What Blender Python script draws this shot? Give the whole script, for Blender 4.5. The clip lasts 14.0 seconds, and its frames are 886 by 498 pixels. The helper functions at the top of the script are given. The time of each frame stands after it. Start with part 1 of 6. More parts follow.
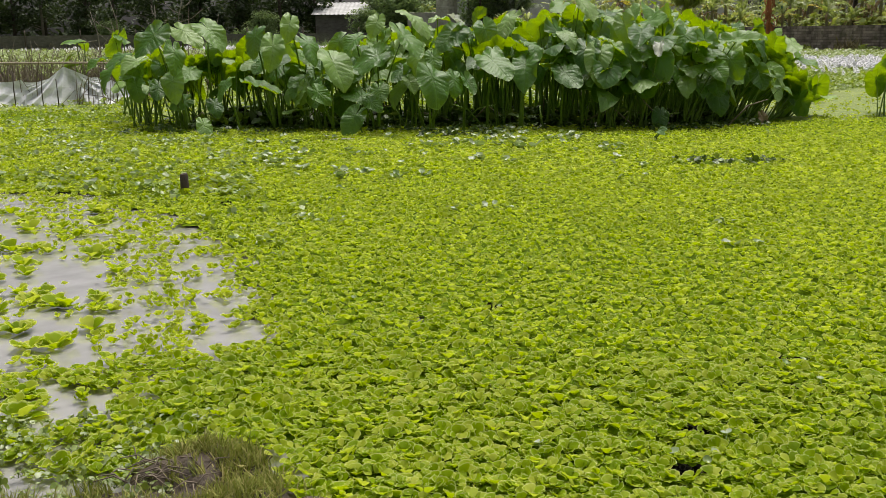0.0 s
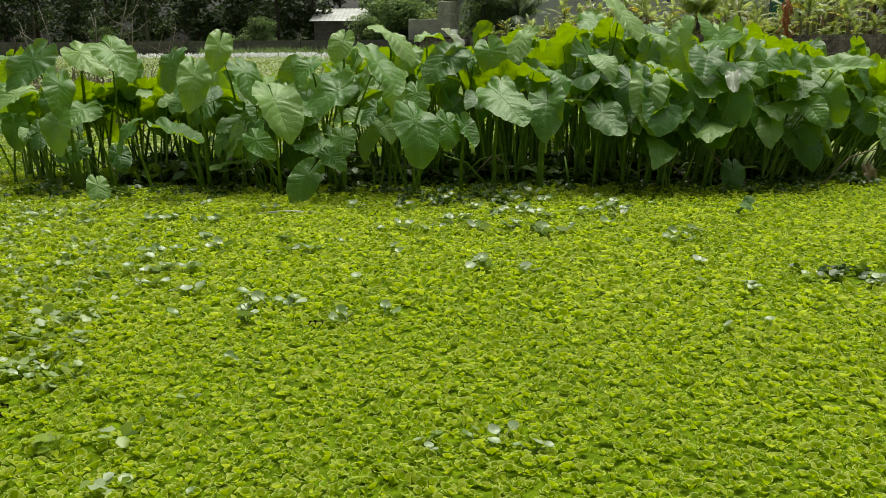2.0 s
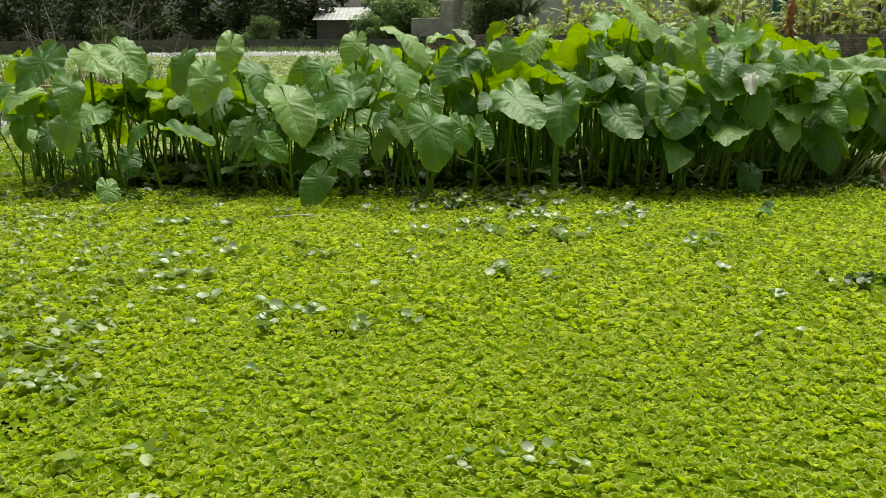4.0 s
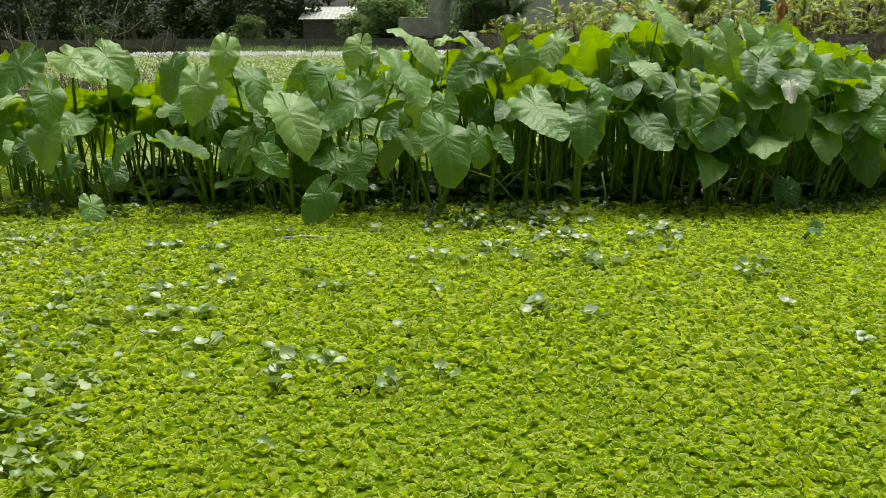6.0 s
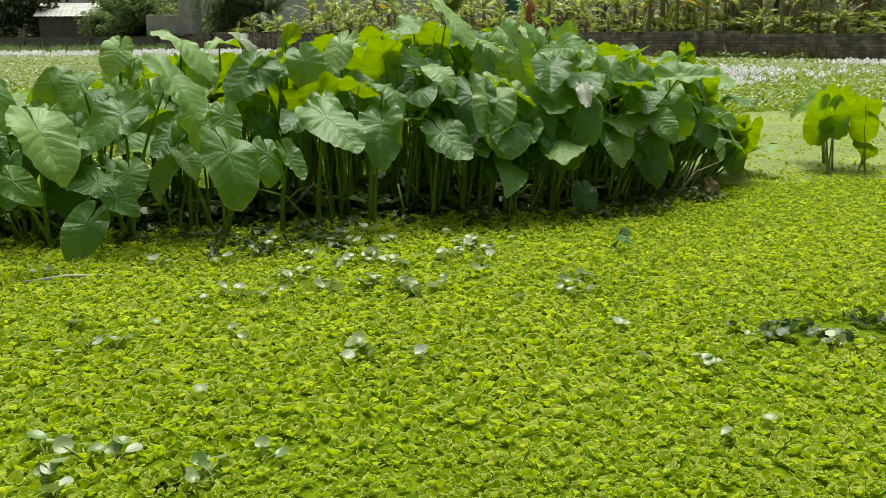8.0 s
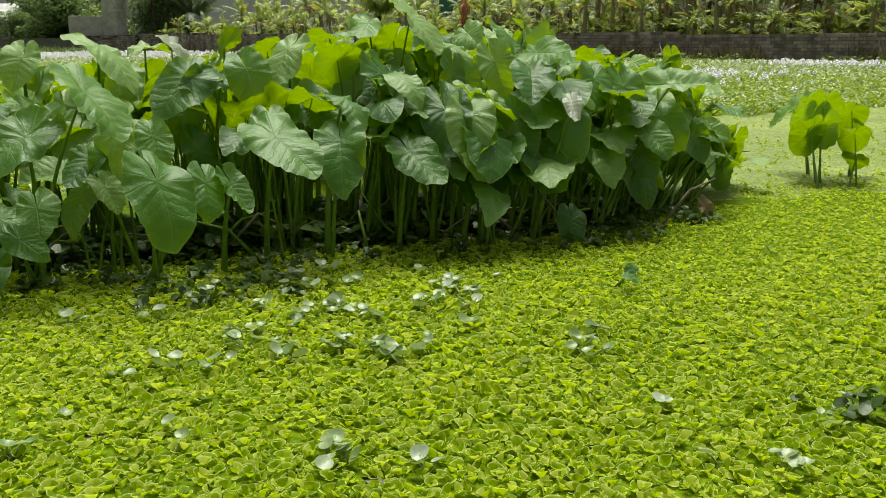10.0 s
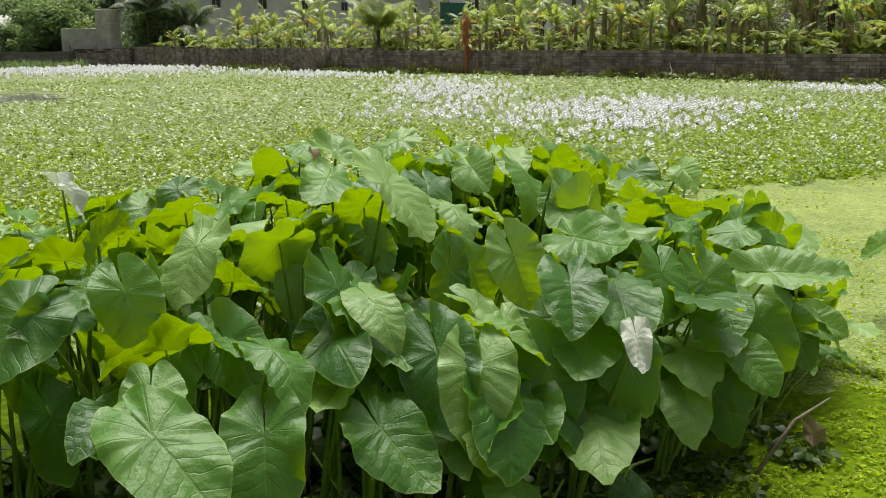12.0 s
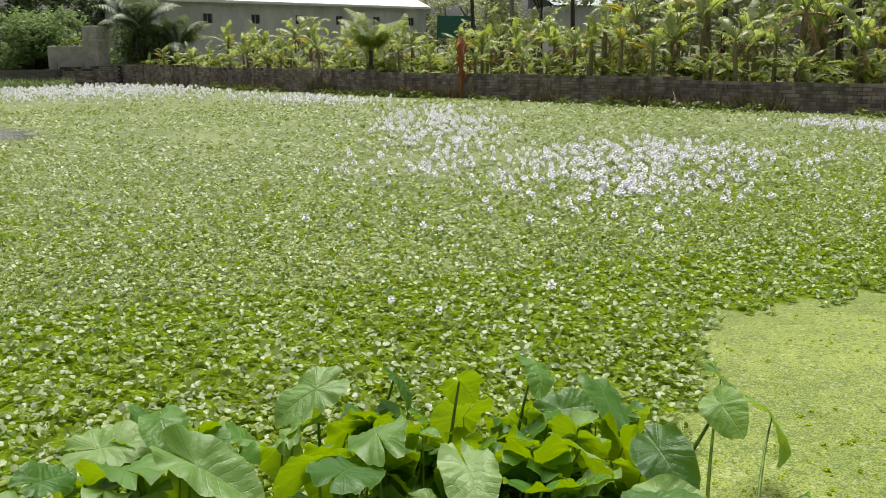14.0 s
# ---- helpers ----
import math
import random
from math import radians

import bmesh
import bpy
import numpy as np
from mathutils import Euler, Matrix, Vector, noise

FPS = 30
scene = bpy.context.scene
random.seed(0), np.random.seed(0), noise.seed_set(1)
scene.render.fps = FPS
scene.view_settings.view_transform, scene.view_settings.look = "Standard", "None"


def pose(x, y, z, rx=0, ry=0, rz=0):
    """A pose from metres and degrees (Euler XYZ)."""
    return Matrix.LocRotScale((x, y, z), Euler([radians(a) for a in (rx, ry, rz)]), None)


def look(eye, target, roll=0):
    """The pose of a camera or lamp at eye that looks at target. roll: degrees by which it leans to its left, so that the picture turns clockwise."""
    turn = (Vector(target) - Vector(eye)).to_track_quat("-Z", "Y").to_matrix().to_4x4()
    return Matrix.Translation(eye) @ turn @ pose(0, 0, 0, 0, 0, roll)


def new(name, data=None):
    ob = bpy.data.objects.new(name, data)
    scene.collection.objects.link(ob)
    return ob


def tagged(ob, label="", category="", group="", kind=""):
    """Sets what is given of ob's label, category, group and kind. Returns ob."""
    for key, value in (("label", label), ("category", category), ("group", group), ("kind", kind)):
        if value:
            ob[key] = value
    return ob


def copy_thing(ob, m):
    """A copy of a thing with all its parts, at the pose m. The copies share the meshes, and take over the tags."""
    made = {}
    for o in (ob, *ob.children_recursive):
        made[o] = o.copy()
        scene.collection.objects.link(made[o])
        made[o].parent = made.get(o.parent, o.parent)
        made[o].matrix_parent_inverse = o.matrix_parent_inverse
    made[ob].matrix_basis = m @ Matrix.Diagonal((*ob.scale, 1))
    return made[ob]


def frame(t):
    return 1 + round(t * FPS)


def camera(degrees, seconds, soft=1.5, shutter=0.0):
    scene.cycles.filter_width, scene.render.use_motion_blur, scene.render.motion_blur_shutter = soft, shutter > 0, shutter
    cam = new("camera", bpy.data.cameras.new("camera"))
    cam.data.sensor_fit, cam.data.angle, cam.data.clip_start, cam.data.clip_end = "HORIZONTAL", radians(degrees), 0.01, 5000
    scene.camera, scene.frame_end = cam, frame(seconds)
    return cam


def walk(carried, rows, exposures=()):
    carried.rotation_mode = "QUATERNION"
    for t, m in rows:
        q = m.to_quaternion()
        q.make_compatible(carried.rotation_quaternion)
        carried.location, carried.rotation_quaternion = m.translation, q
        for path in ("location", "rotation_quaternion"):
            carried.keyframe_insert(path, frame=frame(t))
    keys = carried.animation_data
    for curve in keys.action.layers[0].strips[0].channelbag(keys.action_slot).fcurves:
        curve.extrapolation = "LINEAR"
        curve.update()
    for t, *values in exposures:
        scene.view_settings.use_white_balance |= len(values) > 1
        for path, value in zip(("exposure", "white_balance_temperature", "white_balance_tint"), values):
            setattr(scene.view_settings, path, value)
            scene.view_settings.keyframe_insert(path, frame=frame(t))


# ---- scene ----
cam = camera(50.1, 14.0, soft=0.5)
PATH = [
    (0, (0.084, -0.124, 1.006), (0.063, 1.827, 0.568), -0.5),
    (0.5, (0.064, 0.599, 0.996), (0.041, 2.549, 0.555), -0.5),
    (1, (0.08, 2.125, 1.052), (0.055, 4.078, 0.622), -0.5),
    (1.5, (0.134, 2.699, 1.083), (0.109, 4.652, 0.656), -0.4),
    (2, (0.163, 2.776, 1.156), (0.137, 4.73, 0.729), -0.4),
    (2.5, (0.164, 2.779, 1.17), (0.136, 4.733, 0.742), -0.4),
    (3, (0.149, 2.777, 1.168), (0.121, 4.73, 0.74), -0.4),
    (5.5, (-0.079, 3.251, 1.201), (-0.112, 5.204, 0.77), -0.3),
    (6, (-0.127, 3.432, 1.207), (-0.127, 5.386, 0.776), -0.3),
    (6.5, (-0.172, 3.609, 1.213), (-0.105, 5.561, 0.782), -0.3),
    (7, (-0.217, 3.762, 1.217), (-0.087, 5.71, 0.785), -0.3),
    (7.5, (-0.244, 3.889, 1.228), (-0.047, 5.832, 0.796), -0.3),
    (8, (-0.266, 3.998, 1.242), (0.218, 5.888, 0.804), -0.4),
    (8.2, (-0.282, 4.026, 1.271), (0.28, 5.892, 0.825), -0.2),
    (10.3, (-0.208, 5.155, 1.258), (0.408, 7.007, 0.823), -0.5),
    (10.5, (-0.143, 5.33, 1.281), (0.471, 7.183, 0.848), -0.5),
    (11, (0.041, 5.819, 1.372), (0.655, 7.673, 0.941), -0.5),
    (11.5, (0.261, 6.397, 1.538), (0.874, 8.251, 1.107), -0.5),
    (12, (0.501, 6.97, 1.964), (1.114, 8.825, 1.535), -0.6),
    (12.5, (0.758, 7.557, 2.291), (1.37, 9.413, 1.865), -0.7),
    (13, (0.999, 8.087, 2.61), (1.611, 9.943, 2.186), -0.7),
    (13.5, (1.29, 8.616, 2.854), (1.903, 10.473, 2.432), -0.7),
    (14, (1.542, 9.072, 2.913), (2.156, 10.929, 2.495), -0.7),
]
BALANCE = [(0, 0.02, 6600, 12), (0.6, 0.02, 6700, 4), (1.5, -0.02, 6800, -1), (3, 0.15, 6800, -1), (5.5, 0.17, 6800, -1), (8, 0.2, 6800, -1), (11, 0.26, 6700, 1), (12.5, 0.32, 6500, 8), (14, 0.2, 6500, 10)]
walk(cam, [(t, look(eye, target, roll)) for t, eye, target, roll in PATH], BALANCE)

# ---- light: bright overcast, the sun behind thin cloud, high and ahead ----
SUN_HIGH, SUN_WAY = 69, 20
world = bpy.data.worlds.new("sky")
scene.world = world
world.use_nodes = True
wn, wl = world.node_tree.nodes, world.node_tree.links
sky = wn.new("ShaderNodeTexSky")
sky.sky_type, sky.sun_disc = "NISHITA", False
sky.sun_elevation, sky.sun_rotation = radians(SUN_HIGH), radians(SUN_WAY)
sky.dust_density, sky.air_density = 6.0, 1.0
grey = wn.new("ShaderNodeHueSaturation")
grey.inputs["Saturation"].default_value = 0.2
wl.new(sky.outputs[0], grey.inputs["Color"])
wl.new(grey.outputs[0], wn["Background"].inputs[0])
wn["Background"].inputs[1].default_value = 0.1
sun = new("sun", bpy.data.lights.new("sun", "SUN"))
sun.data.energy, sun.data.angle, sun.data.color = 3.1, radians(34), (1.0, 0.96, 0.87)
away = Vector((math.sin(radians(SUN_WAY)) * math.cos(radians(SUN_HIGH)), math.cos(radians(SUN_WAY)) * math.cos(radians(SUN_HIGH)), math.sin(radians(SUN_HIGH))))
sun.matrix_world = look(away * 50, (0, 0, 0))


# ---- materials ----
class Nodes:
    """A small builder for one node material."""

    def __init__(self, name):
        self.mat = bpy.data.materials.new(name)
        self.mat.use_nodes = True
        self.n, self.l = self.mat.node_tree.nodes, self.mat.node_tree.links
        self.bsdf, self.out = self.n["Principled BSDF"], self.n["Material Output"]

    def put(self, value, socket):
        if isinstance(value, bpy.types.NodeSocket):
            self.l.new(value, socket)
        elif isinstance(value, (tuple, list)) and len(value) == 3 and socket.type == "RGBA":
            socket.default_value = (*value, 1)
        else:
            socket.default_value = value

    def coords(self, kind="Object"):
        return self.n.new("ShaderNodeTexCoord").outputs[kind]

    def world_place(self):
        return self.n.new("ShaderNodeNewGeometry").outputs["Position"]

    def island(self):
        return self.n.new("ShaderNodeNewGeometry").outputs["Random Per Island"]

    def chance(self):
        return self.n.new("ShaderNodeObjectInfo").outputs["Random"]

    def noise(self, vector, scale, detail=3.0, rough=0.55, stretch=None):
        if stretch:
            m = self.n.new("ShaderNodeMapping")
            m.inputs["Scale"].default_value = stretch
            self.put(vector, m.inputs["Vector"])
            vector = m.outputs[0]
        t = self.n.new("ShaderNodeTexNoise")
        t.inputs["Scale"].default_value, t.inputs["Detail"].default_value, t.inputs["Roughness"].default_value = scale, detail, rough
        self.put(vector, t.inputs["Vector"])
        return t.outputs["Fac"]

    def ramp(self, fac, *stops):
        r = self.n.new("ShaderNodeValToRGB")
        while len(r.color_ramp.elements) < len(stops):
            r.color_ramp.elements.new(1.0)
        for e, (place, colour) in zip(r.color_ramp.elements, stops):
            e.position = place
            e.color = (*colour, 1) if isinstance(colour, tuple) else (colour, colour, colour, 1)
        self.put(fac, r.inputs[0])
        return r.outputs[0]

    def mix(self, fac, a, b, how="MIX"):
        m = self.n.new("ShaderNodeMix")
        m.data_type, m.blend_type = "RGBA", how
        self.put(fac, m.inputs[0])
        self.put(a, m.inputs[6])
        self.put(b, m.inputs[7])
        return m.outputs[2]

    def sum(self, how, a, b=0.0, c=0.0):
        m = self.n.new("ShaderNodeMath")
        m.operation = how
        for v, s in zip((a, b, c), m.inputs):
            self.put(v, s)
        return m.outputs[0]

    def split(self, vector):
        s = self.n.new("ShaderNodeSeparateXYZ")
        self.put(vector, s.inputs[0])
        return s.outputs

    def bump(self, height, strength=0.3, distance=0.01):
        b = self.n.new("ShaderNodeBump")
        b.inputs["Strength"].default_value, b.inputs["Distance"].default_value = strength, distance
        self.put(height, b.inputs["Height"])
        self.l.new(b.outputs[0], self.bsdf.inputs["Normal"])
        return b.outputs[0]

    def done(self, colour, rough=0.6, **more):
        self.put(colour, self.bsdf.inputs["Base Color"])
        self.put(rough, self.bsdf.inputs["Roughness"])
        for k, v in more.items():
            self.put(v, self.bsdf.inputs[k.replace("_", " ")])
        return self.mat

    def thin(self, through_colour, share, normal=None):
        """Lets part of the light through, as a leaf does."""
        t = self.n.new("ShaderNodeBsdfTranslucent")
        self.put(through_colour, t.inputs["Color"])
        if normal:
            self.l.new(normal, t.inputs["Normal"])
        m = self.n.new("ShaderNodeMixShader")
        self.put(share, m.inputs[0])
        self.l.new(self.bsdf.outputs[0], m.inputs[1])
        self.l.new(t.outputs[0], m.inputs[2])
        self.l.new(m.outputs[0], self.out.inputs["Surface"])
        return self.mat


def small_leaf(name, dark, mid, light, through_colour, rough=0.5, share=0.3, gloss=0.4, patch=0.8, islands=True, rim=None, top=0.85):
    k = Nodes(name)
    rnd = k.island() if islands else k.chance()
    patchy = k.noise(k.world_place(), patch, 3)
    v = k.sum("ADD", k.sum("MULTIPLY", rnd, 0.6), k.sum("MULTIPLY", patchy, 0.4))
    colour = k.ramp(v, (0.15, dark), (0.25 + 0.3 * top, mid), (top, light))
    if rim:
        at = k.n.new("ShaderNodeAttribute")
        at.attribute_name = "rim"
        colour = k.mix(k.ramp(at.outputs["Fac"], (0.45, 0.0), (1.0, 1.0)), colour, rim)
    k.done(colour, rough, Specular_IOR_Level=gloss)
    return k.thin(k.mix(0.5, colour, through_colour), share)


M_LETTUCE = small_leaf("water_lettuce_leaf", (0.14, 0.24, 0.001), (0.3, 0.43, 0.002), (0.61, 0.65, 0.1), (0.58, 0.69, 0.0), 0.55, 0.57, 0.14, rim=(0.78, 0.82, 0.29))
M_LETTUCE_ONE = small_leaf("water_lettuce_leaf_single", (0.14, 0.24, 0.001), (0.3, 0.43, 0.002), (0.61, 0.65, 0.1), (0.58, 0.69, 0.0), 0.55, 0.57, 0.14, islands=False, rim=(0.78, 0.82, 0.29))
M_HYACINTH = small_leaf("hyacinth_leaf", (0.04, 0.1, 0.002), (0.25, 0.36, 0.006), (0.4, 0.48, 0.29), (0.5, 0.62, 0.002), 0.38, 0.38, 0.75, top=0.78)
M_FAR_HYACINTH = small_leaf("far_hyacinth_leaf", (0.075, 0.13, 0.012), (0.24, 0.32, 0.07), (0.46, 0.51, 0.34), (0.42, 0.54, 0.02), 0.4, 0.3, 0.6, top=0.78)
# dark green sprig leaf, deepened further to carry the shade inside the clump
M_SHADED_SPRIG = small_leaf("shaded_sprig_leaf", (0.015, 0.045, 0.003), (0.04, 0.085, 0.008), (0.1, 0.15, 0.045), (0.2, 0.3, 0.01), 0.4, 0.25, 0.4)
M_HYACINTH_PALE = small_leaf("hyacinth_leaf_pale", (0.12, 0.22, 0.03), (0.26, 0.35, 0.14), (0.48, 0.54, 0.42), (0.36, 0.48, 0.04), 0.38, 0.28, 0.8, islands=False)
M_GRASS = small_leaf("grass_blade", (0.13, 0.18, 0.02), (0.28, 0.31, 0.06), (0.52, 0.44, 0.2), (0.4, 0.45, 0.06), 0.6, 0.25, 0.3, 7.0)
M_BANANA = small_leaf("banana_leaf", (0.11, 0.17, 0.055), (0.29, 0.36, 0.15), (0.57, 0.6, 0.4), (0.58, 0.68, 0.05), 0.34, 0.55, 0.8, 0.4, islands=False)
M_BANANA_YELLOW = small_leaf("yellowed_banana_leaf", (0.38, 0.36, 0.05), (0.5, 0.43, 0.07), (0.55, 0.36, 0.1), (0.6, 0.5, 0.04), 0.45, 0.35, 0.4, 0.4, islands=False)
M_TREE_LEAF = small_leaf("tree_leaf", (0.02, 0.035, 0.012), (0.035, 0.06, 0.02), (0.06, 0.1, 0.03), (0.12, 0.18, 0.02), 0.5, 0.2, 0.3, 0.3)
# olive leaf lightened well past M_TREE_LEAF; distant haze is put into its colour
M_HAZED_TREE_LEAF = small_leaf("hazed_tree_leaf", (0.2, 0.24, 0.13), (0.34, 0.38, 0.21), (0.52, 0.55, 0.34), (0.46, 0.52, 0.2), 0.5, 0.45, 0.3, 0.3)
M_PALM = small_leaf("dark_palm_leaflet", (0.07, 0.11, 0.055), (0.15, 0.2, 0.11), (0.3, 0.35, 0.22), (0.18, 0.25, 0.04), 0.45, 0.35, 0.5, 0.4)
M_BUSH_LEAF = small_leaf("bush_leaf", (0.11, 0.17, 0.08), (0.22, 0.31, 0.14), (0.38, 0.48, 0.24), (0.3, 0.42, 0.06), 0.5, 0.4, 0.3, 0.6)


def taro_leaf_material(name, dark, mid, light, through_colour, vein=(0.3, 0.42, 0.1), gloss=0.55, share=0.38):
    k = Nodes(name)
    uv = k.split(k.coords("UV"))
    x = k.sum("ABSOLUTE", k.sum("SUBTRACT", uv[0], 0.5))
    y = k.sum("SUBTRACT", uv[1], 0.5)
    # side veins run off the midrib, and fan out round the stalk's end
    ang = k.sum("ARCTAN2", x, k.sum("ADD", y, 0.04))
    slant = k.sum("ADD", k.sum("SUBTRACT", y, k.sum("MULTIPLY", x, 0.62)), k.sum("MULTIPLY", k.noise(k.coords(), 6, 2), 0.12))
    upper = k.sum("FRACT", k.sum("MULTIPLY", slant, 8.0))
    fan = k.sum("FRACT", k.sum("MULTIPLY", ang, 1.5))
    is_upper = k.sum("GREATER_THAN", slant, 0.0)
    saw = k.sum("ADD", k.sum("MULTIPLY", upper, is_upper), k.sum("MULTIPLY", fan, k.sum("SUBTRACT", 1.0, is_upper)))
    dist = k.sum("ABSOLUTE", k.sum("SUBTRACT", saw, 0.5))
    line = k.ramp(dist, (0.44, 0.0), (0.5, 0.7))
    mid_rib = k.ramp(x, (0.005, 1.0), (0.016, 0.0))
    veins = k.sum("MAXIMUM", line, mid_rib)
    swell = k.ramp(dist, (0.0, 1.0), (0.5, 0.0))
    big = k.noise(k.coords(), 5, 4)
    fine, crinkle = k.noise(k.coords(), 60, 3), k.noise(k.coords(), 15, 4, 0.6)
    v = k.sum("ADD", k.sum("MULTIPLY", k.chance(), 0.7), k.sum("MULTIPLY", big, 0.3))
    colour = k.ramp(v, (0.18, dark), (0.5, mid), (0.8, light))
    colour = k.mix(k.sum("MULTIPLY", k.sum("MAXIMUM", k.sum("MULTIPLY", line, 0.3), mid_rib), 0.2), colour, vein)
    at = k.n.new("ShaderNodeAttribute")
    at.attribute_name = "rim"
    colour = k.mix(k.ramp(at.outputs["Fac"], (0.72, 0.0), (1.0, 0.55)), colour, vein)
    spots = k.ramp(k.noise(k.coords(), 13, 2, 0.5), (0.75, 0.0), (0.79, 0.6))
    colour = k.mix(spots, colour, (0.26, 0.22, 0.06))
    height = k.sum("ADD", k.sum("MULTIPLY", veins, -0.12), k.sum("ADD", k.sum("MULTIPLY", k.sum("MULTIPLY", swell, k.sum("ADD", k.sum("MULTIPLY", is_upper, 0.6), 0.4)), 0.12), k.sum("ADD", k.sum("MULTIPLY", crinkle, 0.3), k.sum("MULTIPLY", big, 0.5))))
    normal = k.bump(height, 0.4, 0.035)
    k.done(colour, k.ramp(fine, (0.3, 0.4), (0.7, 0.5)), Specular_IOR_Level=gloss)
    return k.thin(k.mix(k.sum("MULTIPLY", k.sum("ADD", k.sum("MULTIPLY", veins, 0.5), k.sum("MULTIPLY", big, 0.5)), 0.5), through_colour, (0.13, 0.24, 0.0)), share, normal)


M_TARO = taro_leaf_material("taro_leaf", (0.02, 0.1, 0.003), (0.085, 0.225, 0.02), (0.28, 0.43, 0.13), (0.39, 0.57, 0.0), gloss=0.6, share=0.37)
M_TARO_PALE = taro_leaf_material("taro_leaf_bleached", (0.55, 0.58, 0.5), (0.66, 0.68, 0.6), (0.75, 0.76, 0.7), (0.6, 0.62, 0.5), (0.8, 0.8, 0.75))
M_TARO_DRY = taro_leaf_material("taro_leaf_withered", (0.2, 0.13, 0.07), (0.32, 0.26, 0.14), (0.48, 0.44, 0.32), (0.4, 0.34, 0.15), (0.6, 0.56, 0.42))


def plain(name, a, b, scale=8.0, rough=0.8, strength=0.3, stretch=None, distance=0.01, **more):
    k = Nodes(name)
    big, fine = k.noise(k.coords(), scale, 5, 0.6, stretch), k.noise(k.coords(), scale * 9, 3)
    f = k.sum("ADD", k.sum("MULTIPLY", big, 0.7), k.sum("MULTIPLY", fine, 0.3))
    k.bump(f, strength, distance)
    return k.done(k.ramp(f, (0.35, a), (0.65, b)), rough, **more)


M_PETIOLE = plain("taro_stalk", (0.05, 0.11, 0.006), (0.18, 0.29, 0.025), 3, 0.45, 0.15, (6, 6, 1))
M_HYACINTH_STALK = plain("hyacinth_stalk", (0.16, 0.24, 0.06), (0.3, 0.38, 0.14), 9, 0.5, 0.1)
M_MUD = plain("mud", (0.028, 0.02, 0.012), (0.085, 0.06, 0.038), 6, 0.75, 0.8, None, 0.03)
M_GAP_DARK = plain("gap_dark_leaf", (0.006, 0.006, 0.004), (0.03, 0.028, 0.016), 40, 0.9, 0.8, Specular_IOR_Level=0.05)
M_TWIG = plain("dry_twig", (0.1, 0.08, 0.06), (0.25, 0.2, 0.15), 12, 0.85, 0.4)
M_STAKE = plain("dark_wet_wood", (0.03, 0.022, 0.015), (0.09, 0.065, 0.045), 14, 0.7, 0.6, (4, 4, 1))
M_BAMBOO = plain("weathered_bamboo", (0.2, 0.16, 0.11), (0.42, 0.36, 0.27), 9, 0.7, 0.3, (6, 6, 1))
M_PALE_STICK = plain("sun_bleached_wood", (0.4, 0.38, 0.34), (0.62, 0.6, 0.55), 9, 0.8, 0.3, (1, 6, 6))
M_BARK = plain("bark", (0.035, 0.028, 0.022), (0.1, 0.08, 0.06), 5, 0.9, 0.9, (4, 4, 1), 0.04)
M_PALE_BARK = plain("pale_bark", (0.14, 0.12, 0.1), (0.3, 0.27, 0.22), 5, 0.9, 0.6, (5, 5, 1), 0.03)
M_BANANA_STEM = plain("banana_stem", (0.1, 0.1, 0.04), (0.28, 0.25, 0.12), 4, 0.7, 0.3, (4, 4, 1))
M_DRY_LEAF = plain("dry_banana_leaf", (0.2, 0.13, 0.07), (0.42, 0.3, 0.17), 6, 0.85, 0.4, (1, 4, 1))
M_RUST = plain("rust_brown_dead_palm", (0.25, 0.09, 0.035), (0.45, 0.18, 0.07), 7, 0.85, 0.5, (5, 5, 1))
M_CONCRETE = plain("weathered_concrete", (0.22, 0.21, 0.19), (0.46, 0.45, 0.42), 1.2, 0.9, 0.3)
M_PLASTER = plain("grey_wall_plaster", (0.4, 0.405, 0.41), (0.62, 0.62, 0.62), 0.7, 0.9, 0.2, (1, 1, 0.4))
M_ROOF = plain("white_metal_roof", (0.62, 0.63, 0.63), (0.78, 0.79, 0.8), 0.6, 0.45, 0.1, (6, 1, 1))
M_OLD_ROOF = plain("grey_old_sheet_roof", (0.34, 0.34, 0.34), (0.6, 0.6, 0.6), 0.9, 0.6, 0.2, (1, 1, 1))
M_RIDGE_DARK = plain("dark_roof", (0.06, 0.065, 0.07), (0.12, 0.125, 0.13), 1.0, 0.8, 0.3)
M_GREEN_NET = plain("green_shade_net", (0.02, 0.1, 0.07), (0.04, 0.16, 0.12), 3, 0.8, 0.3)
M_BLUE_ROOF = plain("blue_grey_roof", (0.28, 0.34, 0.4), (0.4, 0.46, 0.52), 0.8, 0.6, 0.1)
M_GLASS_DARK = plain("dark_window_hole", (0.015, 0.016, 0.018), (0.03, 0.032, 0.035), 2, 0.3, 0.0)
M_CORRUGATED = plain("old_corrugated_sheet", (0.07, 0.065, 0.06), (0.17, 0.16, 0.15), 1.5, 0.7, 0.4, (1, 1, 3))
M_FLOWER = plain("pale_lilac_petal", (0.72, 0.71, 0.77), (0.85, 0.85, 0.89), 40, 0.6, 0.0)
M_TARP = plain("white_plastic_sheet", (0.58, 0.6, 0.63), (0.86, 0.88, 0.91), 3, 0.5, 0.25, (1, 1, 2), 0.03)


